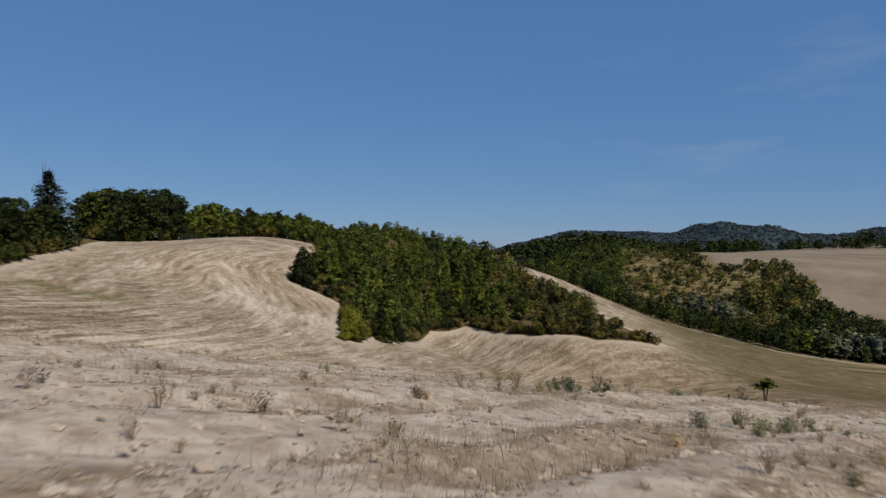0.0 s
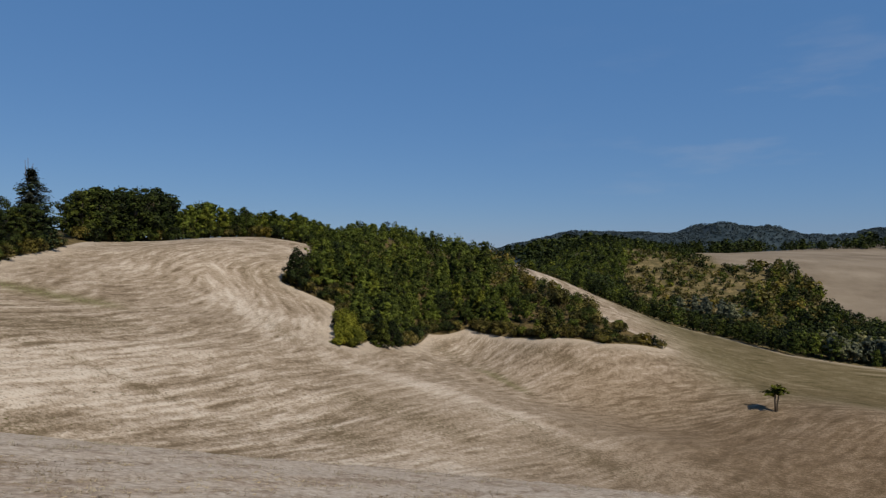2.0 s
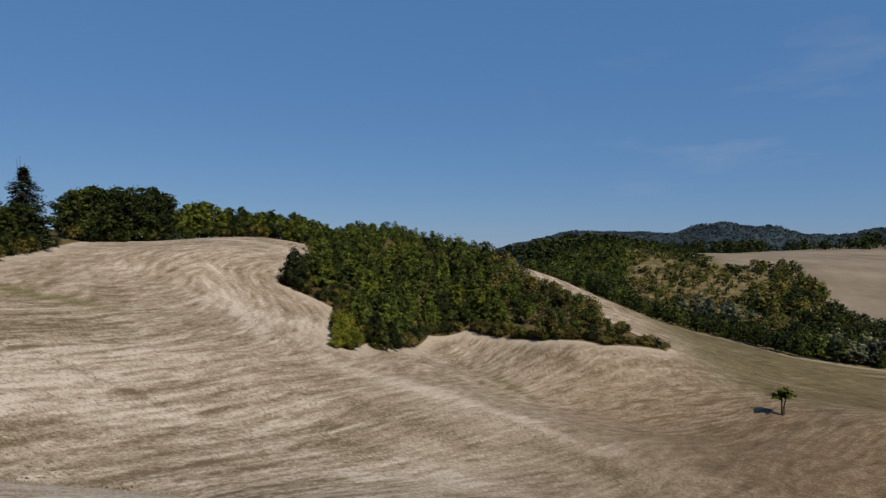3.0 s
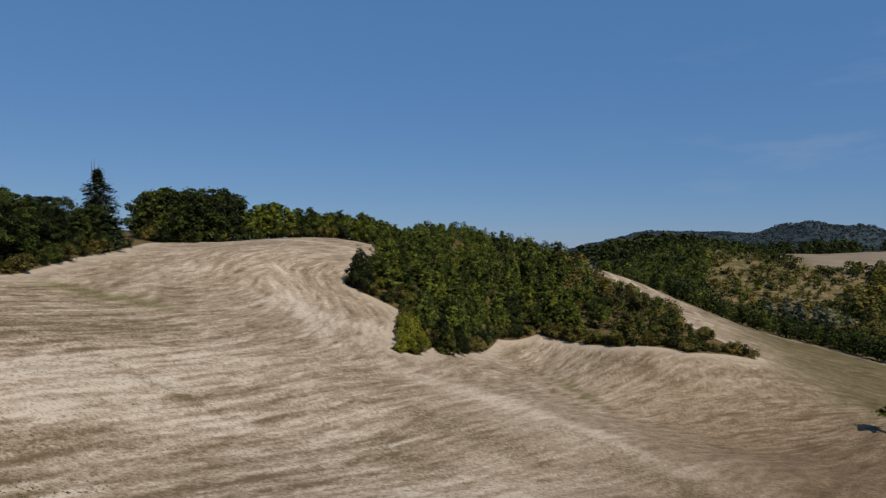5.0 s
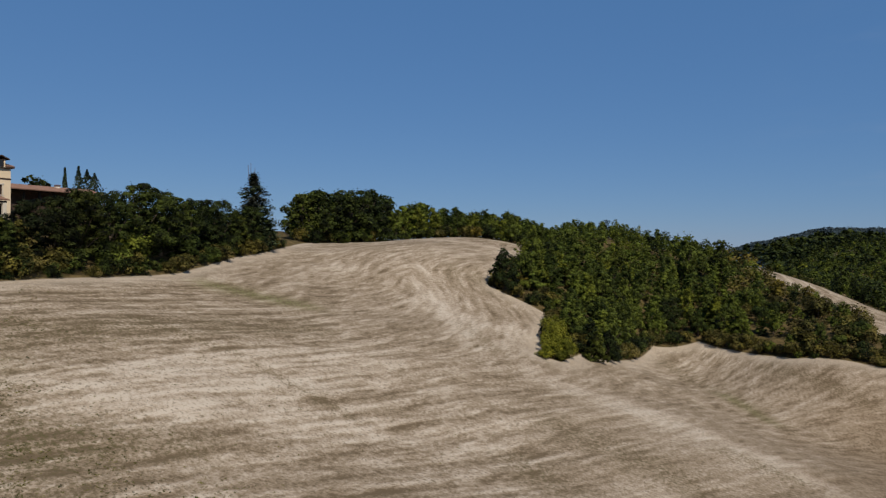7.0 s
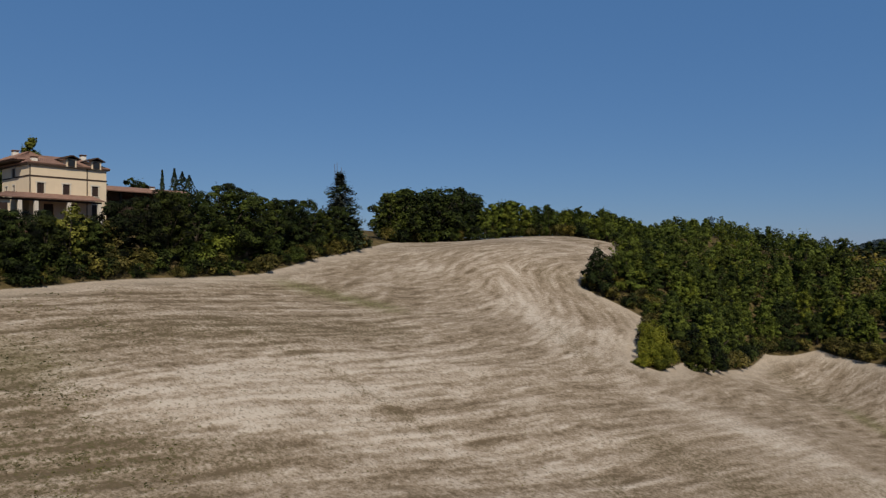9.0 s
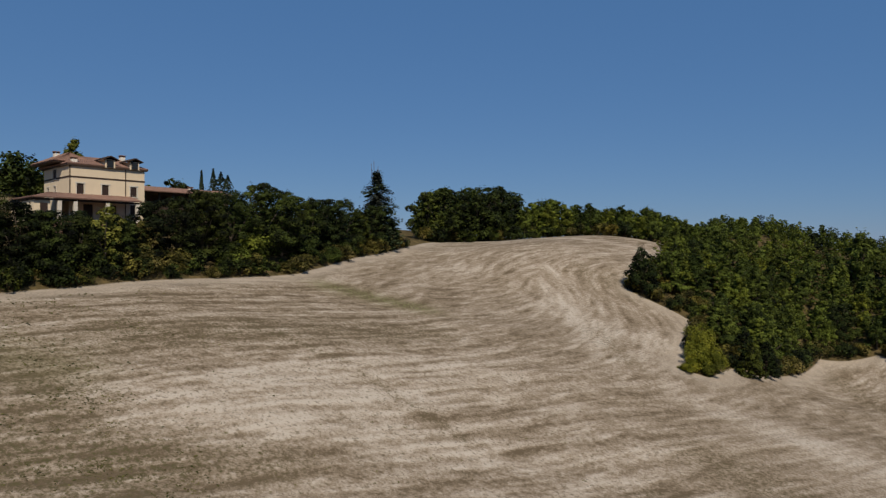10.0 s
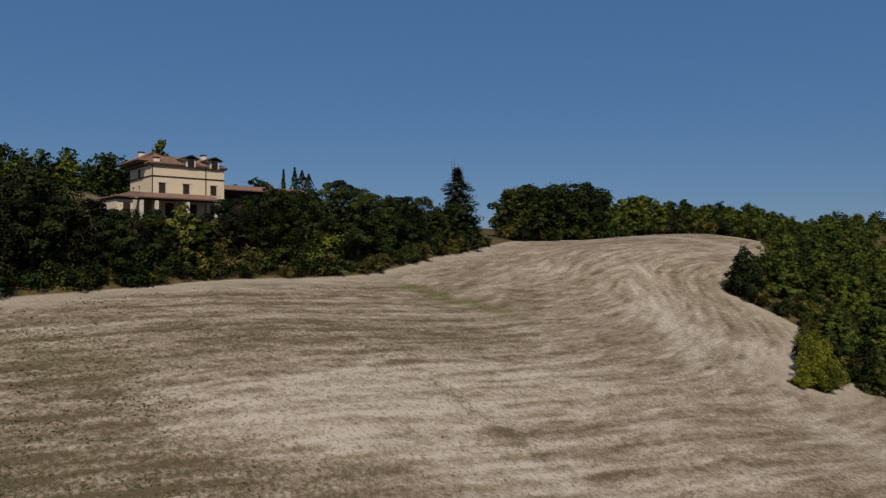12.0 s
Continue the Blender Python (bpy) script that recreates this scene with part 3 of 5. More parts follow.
def broad_tree(name, seed, tall=8.0, spread=3.2, bole=0.08, leaf=0.34, count=2600, mat=None, label="", lumpy=30, point=0.0):
    """A broadleaved tree: forked trunk, limbs, and a crown of leafy lumps with gaps. point: how far the crown narrows to a tip."""
    rng = np.random.default_rng(seed)
    ob = new(name)
    lumps, bm = [], bmesh.new()
    lean = rng.normal(0, 0.25, 2)
    top = Vector((lean[0], lean[1], tall * 0.72))
    tube(bm, [(0, 0, -0.4), (lean[0] * 0.2, lean[1] * 0.2, tall * 0.16), (lean[0] * 0.6, lean[1] * 0.6, tall * 0.4), top], [tall * 0.030, tall * 0.024, tall * 0.017, tall * 0.006], 7)
    for k in range(lumpy):
        a = 2.399 * k + rng.uniform(-0.6, 0.6)
        u = (k + rng.random()) / lumpy
        h = tall * (bole + 0.05 + (0.90 - bole) * u ** 0.9)
        round_ = math.sin(math.pi * min(1, 0.25 + 0.72 * u)) ** 0.7
        cone = (1 - u) ** 0.75 * 0.95 + 0.10
        reach = spread * (round_ * (1 - point) + cone * point) * rng.uniform(0.40, 1.0)
        r = spread * rng.choice([0.15, 0.20, 0.27, 0.36]) * (1.05 - (0.30 + 0.45 * point) * u)
        c = (math.cos(a) * reach + lean[0] * u, math.sin(a) * reach + lean[1] * u, h)
        lumps.append((*c, r * rng.uniform(0.9, 1.2), r * rng.uniform(0.8, 1.1), r * rng.uniform(0.45, 0.72) * (1 + 0.4 * point)))
        if k % 3 == 0:
            s = tall * (bole * 0.8 + 0.30 * u)
            tube(bm, [(lean[0] * 0.4, lean[1] * 0.4, s), (c[0] * 0.5, c[1] * 0.5, (s + h) / 2 + 0.1), c], [tall * 0.011, tall * 0.007, tall * 0.002], 5)
    lumps.append((lean[0], lean[1], tall * 0.52, spread * 0.42, spread * 0.42, tall * 0.34))
    q = crown_quads(rng, lumps, count, leaf, 0.26)
    sprigs = ball_points(rng, 60)
    sprigs[:, 2] = np.abs(sprigs[:, 2])
    tips = np.array([l[:3] for l in lumps])[rng.integers(0, len(lumps), 60)]
    out = np.repeat(sprigs, 6, 0) * spread * rng.uniform(0.12, 0.30, (360, 1))
    q2 = leaves(rng, np.repeat(tips, 6, 0) + out + rng.normal(0, 0.08, (360, 3)), np.repeat(sprigs, 6, 0), leaf * 0.8)
    part("trunk", bm, M_BARK, ob, smooth_faces=True)
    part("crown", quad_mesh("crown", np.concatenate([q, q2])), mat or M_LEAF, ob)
    return tagged(ob, label or "dark green broadleaved tree on the field's edge", "tree")


def bush(name, seed, tall=2.2, spread=1.6, leaf=0.26, count=900, mat=None, label="", category="shrub"):
    """A many-stemmed shrub, leafy to the ground."""
    rng = np.random.default_rng(seed)
    ob = new(name)
    bm, lumps = bmesh.new(), []
    for k in range(9):
        a, u = 2.399 * k, (k + 0.5) / 9
        reach, h = spread * rng.uniform(0.2, 0.75), tall * (0.22 + 0.55 * rng.random())
        c = (math.cos(a) * reach, math.sin(a) * reach, h)
        r = spread * rng.uniform(0.30, 0.5)
        lumps.append((*c, r, r, min(r, h + 0.1)))
        if k % 2 == 0:
            tube(bm, [(c[0] * 0.15, c[1] * 0.15, -0.3), (c[0] * 0.6, c[1] * 0.6, h * 0.6), (c[0], c[1], h + r * 0.4)], [0.05, 0.03, 0.01], 5)
    q = crown_quads(rng, lumps, count, leaf)
    part("trunk", bm, M_BARK, ob, smooth_faces=True)
    part("crown", quad_mesh("crown", q), mat or M_LEAF, ob)
    return tagged(ob, label or "rounded green shrub at the foot of the hedge", category)


def stand(proto, x, y, tall, turn=0.0, wide=None, sink=0.0):
    """A copy of a tree, of that height, on the ground."""
    s = tall / proto["tall"]
    ob = copy_thing(proto, pose(x, y, height(x, y) - sink, 0, 0, turn))
    ob.scale = ((wide or s), (wide or s), s)
    return ob


# ---------------------------------------------------------------- prototypes of trees and shrubs
def proto(ob, tall):
    ob["tall"] = tall
    return ob


HEDGERS = [proto(broad_tree("tree", 11 + k, 9.0, 2.9 + 0.3 * k, 0.09, 0.175, 12500, (M_LEAF_SHADED, M_LEAF_DARK)[k % 2], "dark green broadleaved tree in the dense hedgerow", 44), 9.0) for k in range(4)]
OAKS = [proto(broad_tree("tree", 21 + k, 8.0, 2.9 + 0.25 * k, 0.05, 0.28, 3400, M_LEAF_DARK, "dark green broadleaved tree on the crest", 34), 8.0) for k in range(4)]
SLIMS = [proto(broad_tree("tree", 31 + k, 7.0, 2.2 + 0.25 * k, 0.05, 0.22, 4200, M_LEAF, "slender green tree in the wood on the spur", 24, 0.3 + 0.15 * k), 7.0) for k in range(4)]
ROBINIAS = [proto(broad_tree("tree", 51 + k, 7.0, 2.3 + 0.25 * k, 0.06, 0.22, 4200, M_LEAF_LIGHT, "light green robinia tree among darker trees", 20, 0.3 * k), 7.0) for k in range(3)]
DRIES = [proto(bush("shrub", 71 + k, 2.4, 1.6 + 0.2 * k, 0.19, 1300, M_LEAF_DRY, "drying olive-brown shrub on the edge of the wood"), 2.4) for k in range(3)]
# near-black leaves here too, standing in for shade at the hedge's foot
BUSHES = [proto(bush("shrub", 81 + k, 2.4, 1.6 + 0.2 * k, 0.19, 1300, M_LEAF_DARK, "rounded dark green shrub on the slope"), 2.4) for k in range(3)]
BRIGHTS = [proto(bush("shrub", 91 + k, 3.6, 2.2, 0.20, 2600, M_LEAF, "light green shrub at the foot of the hedge"), 3.6) for k in range(2)]
TALL_DRIES = [proto(broad_tree("tree", 111 + k, 5.0, 1.9, 0.03, 0.18, 3600, M_LEAF_DRY, "olive-brown small tree in the hedge below the house", 24), 5.0) for k in range(2)]
YELLOWS = [proto(broad_tree("tree", 96 + k, 5.5, 1.9, 0.05, 0.18, 3600, M_LEAF_YELLOW, "yellowing small tree in the hedge", 22), 5.5) for k in range(2)]
GOLDS = [proto(broad_tree("tree", 131, 7.0, 2.0, 0.1, 0.26, 3400, M_LEAF_YELLOW, "yellow-green tree behind the farmhouse roof", 12), 7.0)]
MOUNDS = [proto(bush("shrub", 141 + k, 2.6, 1.9, 0.16, 2600, M_MOUND, "mound of rank yellow-green growth at the field corner"), 2.6) for k in range(2)]
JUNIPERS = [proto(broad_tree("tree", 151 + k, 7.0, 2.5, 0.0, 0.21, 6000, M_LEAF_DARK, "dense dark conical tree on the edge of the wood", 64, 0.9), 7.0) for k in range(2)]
WILLOWS = [proto(broad_tree("tree", 101 + k, 7.0, 2.2, 0.08, 0.22, 9000, M_SILVER, "silver-grey willow in the valley hedge", 12), 7.0) for k in range(2)]
PROTOS = HEDGERS + OAKS + SLIMS + ROBINIAS + DRIES + BUSHES + BRIGHTS + TALL_DRIES + YELLOWS + GOLDS + MOUNDS + JUNIPERS + WILLOWS
rng = np.random.default_rng(5)


STUFF = {}


def stand_far(source, x, y, tall, turn=0.0, wide=None):
    """The same tree as part of the joined woodland: fewer, larger leaves."""
    s = tall / source["tall"]
    a, w, tone = radians(turn), wide or s, rng.random()
    for child in source.children:
        me = child.data
        v = np.empty(len(me.vertices) * 3)
        me.vertices.foreach_get("co", v)
        v = v.reshape(-1, 3)
        if child.name.startswith("crown"):
            grow = max(1.8, 0.0084 * math.hypot(x, y))
            q = v.reshape(-1, 4, 3)[rng.permutation(len(v) // 4)[: max(60, int(len(v) // 4 * 0.45 / grow**2))]]
            mid = q.mean(1, keepdims=True)
            v = (mid + (q - mid) * grow).reshape(-1, 3)
        else:
            continue
        v = v * (w, w, s)
        v = np.stack([v[:, 0] * math.cos(a) - v[:, 1] * math.sin(a), v[:, 0] * math.sin(a) + v[:, 1] * math.cos(a), v[:, 2]], 1)
        STUFF.setdefault(me.materials[0].name, []).append((v + (x, y, height(x, y)), tone))


def join_stuff(name, label):
    """All trees collected so far as one object."""
    mats, quads, index, tones = list(STUFF), [], [], []
    for k, m in enumerate(mats):
        for v, tone in STUFF[m]:
            quads.append(v)
            index.append(np.full(len(v) // 4, k))
            tones.append(np.full(len(v), tone))
    me = quad_mesh(name, np.concatenate(quads).reshape(-1, 4, 3))
    for m in mats:
        me.materials.append(bpy.data.materials[m])
    me.polygons.foreach_set("material_index", np.concatenate(index).astype(np.int32))
    me.attributes.new("tone", "FLOAT", "POINT").data.foreach_set("value", np.concatenate(tones).astype(np.float32))
    STUFF.clear()
    return tagged(new(name, me), label, "woodland", kind="stuff")


def any_of(kinds):
    return kinds[int(rng.integers(0, len(kinds)))]


def group(ob, name):
    ob["group"] = name
    return ob


# hedge bank below the house: x, y, height
HEDGE = [
    (-61.5, 43.5, 8.0), (-61.5, 47.0, 8.3), (-61.3, 49.6, 9.4), (-62.8, 51.8, 8.3), (-60.6, 54.2, 6.9), (-61.0, 57.4, 6.1),
    (-61.0, 67.4, 7.4), (-61.4, 70.5, 7.9), (-61.4, 74.2, 8.8), (-60.9, 78.0, 8.9), (-61.3, 82.6, 10.2),
    (-62.2, 87.4, 9.2), (-63.0, 91.5, 8.6), (-63.8, 95.2, 8.2), (-64.5, 99.4, 8.2), (-65.3, 104.4, 8.2), (-66.0, 108.5, 6.4), (-65.8, 112.2, 7.4), (-68.6, 117.6, 7.8), (-66.6, 118.6, 5.0),
]
for k, (x, y, h) in enumerate(HEDGE):
    # the first nine carry shade in their leaf colour, later ones look lit
    group(stand(HEDGERS[k % 2 * 2 + (k > 8)], x, y, h, 67 * k), "trees along the hedge bank")
for k, (x, y, h, kind) in enumerate([(-61.0, 62.2, 6.5, YELLOWS), (-60.4, 64.2, 5.4, HEDGERS), (-60.4, 59.6, 5.9, HEDGERS), (-60.2, 56.0, 6.2, HEDGERS), (-60.8, 66.0, 5.2, TALL_DRIES), (-62.5, 60.5, 5.8, HEDGERS), (-62.6, 64.4, 5.4, HEDGERS)]):
    group(stand(kind[k % 2], x, y, h, 50 * k), "trees along the hedge bank")
# a second row further up the bank
for k in range(20):
    y = 47 + 3.2 * k
    if 53 < y < 82:
        continue
    group(stand(any_of(OAKS), -67.5 + rng.uniform(-1.5, 1.5), y, rng.uniform(5.5, 7.5), rng.uniform(0, 360)), "trees along the hedge bank")
# shrubs at the hedge's foot
for k in range(100):
    y = 44 + 0.80 * k
    x = float(np.interp(y, [44, 55, 72, 85, 103, 120, 130], [-58.6, -58.4, -58.0, -57.9, -62.8, -66.0, -68.0])) - rng.uniform(-0.5, 1.4)
    kind = any_of([DRIES, DRIES, BUSHES, BUSHES, BRIGHTS] if y > 72 else [DRIES, DRIES, BUSHES, BUSHES, BUSHES])
    group(stand(any_of(kind), x, y, rng.uniform(0.7, 2.4), rng.uniform(0, 360)), "shrubs at the hedge's foot")
for x, y, h, kind in [(-59.4, 79.5, 4.2, BRIGHTS), (-59.2, 76.6, 3.8, BRIGHTS), (-60.8, 90.5, 3.8, BRIGHTS), (-59.5, 64.8, 2.8, DRIES), (-59.6, 69.0, 2.8, DRIES), (-59.8, 60.0, 2.6, BUSHES), (-60.2, 57.2, 2.8, BUSHES)]:
    group(stand(any_of(kind), x, y, h, rng.uniform(0, 360)), "shrubs at the hedge's foot")


def scatter(polygon, step, keep=1.0, jitter=0.35, inset=0.5):
    """Places on a loose grid inside a polygon."""
    xs, ys = [p[0] for p in polygon], [p[1] for p in polygon]
    gx, gy = np.meshgrid(np.arange(min(xs), max(xs), step), np.arange(min(ys), max(ys), step))
    gx, gy = gx.ravel() + rng.uniform(-jitter, jitter, gx.size) * step, gy.ravel() + rng.uniform(-jitter, jitter, gy.size) * step
    ok = (edge_distance(gx, gy, polygon) > inset) & (rng.random(gx.size) < keep)
    return list(zip(gx[ok], gy[ok]))


# the clump and the belt on the crest
CLUMP = [(-69, 133), (-66, 141), (-61, 152), (-58, 166), (-70, 178), (-86, 170), (-88, 140)]
for x, y in scatter(CLUMP, 4.6):
    if x < -0.555 * (y - 5.4) or x > -0.405 * (y - 5.4):
        continue
    group(stand(any_of(OAKS), x, y, rng.uniform(10.0, 12.9) * (1 - 0.20 * abs(x / (y - 5.4) + 0.48) / 0.075 * (x / (y - 5.4) < -0.48) - 0.06 * max(0, (x / (y - 5.4) + 0.48) / 0.075)), rng.uniform(0, 360)), "trees on the crest")
for k in range(34):
    u = k / 33
    x, y = float(np.interp(u, [0, 0.3, 0.6, 1], [-69, -65, -55, -35])), float(np.interp(u, [0, 0.3, 0.6, 1], [133, 148, 165, 173]))
    group(stand(any_of(BUSHES + BUSHES + DRIES + BRIGHTS), x + rng.uniform(-2, 1), y + rng.uniform(0.5, 3), rng.uniform(1.8, 3.4), rng.uniform(0, 360)), "shrubs along the crest")
BELT = [(-62, 150), (-60, 158), (-52, 168), (-42, 173), (-35, 173), (-33, 179), (-34, 196), (-56, 190), (-64, 180)]
for x, y in scatter(BELT, 3.7):
    group(stand(any_of(SLIMS + ROBINIAS), x, y, rng.uniform(5.3, 7.7) + max(0, (-x - 48) * 0.16), rng.uniform(0, 360)), "trees on the crest")

# the wood on the spur
for x, y in scatter(WOOD, 3.9, 1.0, 0.55, inset=1.9):
    if y > 246 or x < -48:
        continue
    if math.hypot(x + 13.5, y - 106) < 7.0:
        continue
    low = smooth(8, 26, x + 0.0 * y)
    h = rng.uniform(3.8, 7.4) * (1 - 0.45 * float(low)) * (0.82 if y > 190 else 1.0)
    kinds = JUNIPERS if rng.random() < 0.14 and y < 160 else ROBINIAS if rng.random() < 0.36 else SLIMS if rng.random() < 0.93 else OAKS
    if x > 14 and rng.random() < 0.82:
        kinds, h = (DRIES, DRIES, TALL_DRIES, BRIGHTS, SLIMS)[int(rng.integers(0, 5))], rng.uniform(2.0, 5.0)
    if y < 166 + 0.5 * abs(x):
        group(stand(any_of(kinds), x, y, h, rng.uniform(0, 360)), "trees of the wood")
    else:
        stand_far(any_of(kinds), x, y, h, rng.uniform(0, 360))
for (xa, ya), (xb, yb) in zip(WOOD[:11], WOOD[1:11]):
    for k in range(max(1, int(math.hypot(xb - xa, yb - ya) / 2.0))):
        u = (k + rng.random()) / max(1, int(math.hypot(xb - xa, yb - ya) / 2.0))
        long = math.hypot(xb - xa, yb - ya)
        x, y = xa + u * (xb - xa) - 1.3 * (yb - ya) / long, ya + u * (yb - ya) + 1.3 * (xb - xa) / long
        if math.hypot(x + 14, y - 104) < 6:
            continue
        kind = DRIES if rng.random() < 0.6 + 0.3 * (x > 10) else BUSHES
        group(stand(any_of(kind), x, y, rng.uniform(1.4, 3.0), rng.uniform(0, 360)), "shrubs round the wood")
group(stand(JUNIPERS[1], -26.4, 128.6, 7.4, 20, 1.15), "trees of the wood")
for k, (x, y, h, w) in enumerate([(-14.5, 103.2, 2.0, 0.8), (-14.1, 105.2, 2.7, 0.85), (-14.4, 107.4, 3.3, 0.95), (-12.9, 104.0, 1.7, 0.7), (-12.8, 106.4, 2.6, 0.8), (-15.0, 110.0, 3.8, 0.95), (-15.0, 102.0, 1.1, 0.6), (-14.2, 109.0, 4.2, 0.9)]):
    group(stand(MOUNDS[k % 2], x, y, h, 70 * k, w), "shrubs round the wood")
group(stand(SLIMS[0], -9.5, 120.5, 6.5, 40), "trees of the wood")
group(stand(SLIMS[2], 4.0, 186.0, 12.0, 40), "trees of the wood")
group(stand(OAKS[2], 12.0, 190.0, 10.5, 140, 1.0), "trees of the wood")

for x, y, h in ((-9.4, 112.0, 4.6), (-10.4, 114.6, 5.4), (-8.2, 117.0, 4.6)):
    group(stand(any_of(JUNIPERS), x, y, h, rng.uniform(0, 360)), "trees of the wood")
# undergrowth along the front of the wood
for x, y in scatter(WOOD, 2.7, 0.9, 0.5, inset=0.2):
    if x > 12 and rng.random() < 0.6:
        continue
    if x < -32 or y > 200 or math.hypot(x + 13.5, y - 106) < 5.5:
        continue
    if float(edge_distance(np.array([x]), np.array([y]), WOOD)[0]) > 8 or y > 158 or x < -27:
        stand_far(any_of(DRIES + BUSHES + BRIGHTS + BRIGHTS), x, y, rng.uniform(1.2, 2.6), rng.uniform(0, 360))
        continue
    group(stand(any_of(DRIES + BUSHES + BRIGHTS + BRIGHTS), x, y, rng.uniform(1.0, 2.6), rng.uniform(0, 360)), "shrubs round the wood")

# scrub and hedges across the valley
EAST = [(84, 186), (104, 180), (165, 168), (175, 185), (130, 204), (104, 208)]
for x, y in scatter(SCRUB, 2.8, 0.9, 0.7, inset=0.0):
    rim = float(edge_distance(np.array([x]), np.array([y]), SCRUB)[0])
    lean = x / (y - 5)
    tufty = float(ripple(np.array([x]), np.array([y]), 8.0, 3)[0])
    if lean < 0.19 and y < 240:
        if rng.random() < 0.4 and rim > 1.5:
            stand_far(any_of(BUSHES + DRIES), x, y, rng.uniform(0.8, 1.8), rng.uniform(0, 360))
    elif rim < 10 and y < 240:
        stand_far(any_of(OAKS + OAKS + SLIMS), x, y, rng.uniform(3.8, 6.6), rng.uniform(0, 360))
    elif lean < 0.27:
        stand_far(any_of(SLIMS + ROBINIAS + BRIGHTS + BUSHES), x, y, rng.uniform(2.4, 4.8), rng.uniform(0, 360))
    elif lean > 0.45:
        if rng.random() < 0.45 + 0.35 * (tufty < 0.1):
            stand_far(any_of(OAKS + SLIMS + SLIMS + TALL_DRIES + DRIES), x, y, rng.uniform(2.6, 6.4), rng.uniform(0, 360))
    elif tufty < 0.28 or rng.random() < 0.36:
        stand_far(any_of(SLIMS + BRIGHTS + BUSHES + DRIES + DRIES + TALL_DRIES), x, y, rng.uniform(1.2, 3.4), rng.uniform(0, 360))
for x, y in scatter(EAST, 4.4):
    stand_far(any_of(OAKS), x, y, rng.uniform(5.5, 8.5), rng.uniform(0, 360))
for k in range(26):
    u = k / 25
    stand_far(any_of(WILLOWS), 98 + 34 * u + rng.normal(0, 1.0), 176 - 9 * u + rng.normal(0, 1.2), rng.uniform(5.5, 8.5), rng.uniform(0, 360))
for x, y in ((84, 231), (87, 228), (91, 226), (94, 223), (97, 221), (80, 233), (88, 232), (93, 229)):
    stand_far(any_of(WILLOWS), x, y, rng.uniform(6.5, 8.5), rng.uniform(0, 360))
for x, y in scatter([(38, 312), (70, 304), (116, 302), (128, 420), (90, 440), (44, 400)], 4.2, 0.85, 0.6):
    stand_far(any_of(BUSHES + OAKS + SLIMS + SLIMS), x, y, rng.uniform(1.8, 4.2), rng.uniform(0, 360))
for x, y in scatter([(60, 440), (128, 420), (190, 640), (110, 660), (70, 560)], 8.0, 0.9, 0.6):
    stand_far(any_of(OAKS), x, y, rng.uniform(3.0, 6.5), rng.uniform(0, 360), 1.2)
# hedges and copses between the far fields
for xa, ya, xb, yb, n, lo, hi in ((70, 400, 165, 400, 110, 5, 8.5), (148, 372, 154, 380, 5, 6, 8), (165, 400, 200, 470, 40, 4, 7.5), (200, 470, 330, 440, 110, 3.5, 8), (300, 500, 430, 470, 60, 5, 10), (90, 470, 150, 560, 70, 3, 7)):
    for k in range(n):
        u = rng.random()
        stand_far(any_of(OAKS), xa + u * (xb - xa) + rng.normal(0, 5), ya + u * (yb - ya) + rng.normal(0, 5), rng.uniform(lo, hi), rng.uniform(0, 360))
for k in range(420):
    x, y = rng.normal(172, 44), rng.normal(740, 60)
    stand_far(any_of(OAKS), x, y, rng.uniform(9, 16), rng.uniform(0, 360), 1.9)
for x, y in scatter([(-150, 40), (-116, 55), (-107, 78), (-111, 96), (-128, 120), (-170, 110)], 4.2):
    stand_far(any_of(OAKS + ROBINIAS), x, y, rng.uniform(5.0, 7.0), rng.uniform(0, 360))
for x, y, h in ((-108, 77.5, 6.6), (-107.3, 80, 7.0), (-106.6, 82, 6.4), (-109, 79, 7.2), (-105.9, 84.2, 6.0), (-103.5, 104, 7.2), (-102, 105, 6.6), (-101.0, 103.5, 6.8)):
    stand_far(any_of(OAKS), x, y, h, 30)
join_stuff("woodland", "dark green woods and scrub on the far side of the valley")



def far_forest():
    """Crowns of the forest on the hills at the horizon."""
    rg = np.random.default_rng(77)
    n, m = 6500, 12
    x, y = rg.uniform(150, 1950, n), rg.uniform(2060, 2460, n)
    size = rg.uniform(2.5, 5.0, n)
    out = ball_points(rg, n * m)
    out[:, 2] = np.abs(out[:, 2])
    cen = np.repeat(np.stack([x, y, terrain(x, y) + 1.0], 1), m, 0) + out * np.repeat(size, m)[:, None] * (1, 1, 1.25)
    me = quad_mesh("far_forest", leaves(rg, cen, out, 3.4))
    me.materials.append(M_LEAF_HAZED)
    return tagged(new("far_forest", me), "forest on the hills at the horizon, its leaf colour blued for haze", "forest", kind="stuff")


far_forest()
group(stand(GOLDS[0], -99.0, 82.0, 11.0, 10, 1.25), "trees behind the house")
for ob in PROTOS:
    for o in (*ob.children_recursive, ob):
        bpy.data.objects.remove(o)


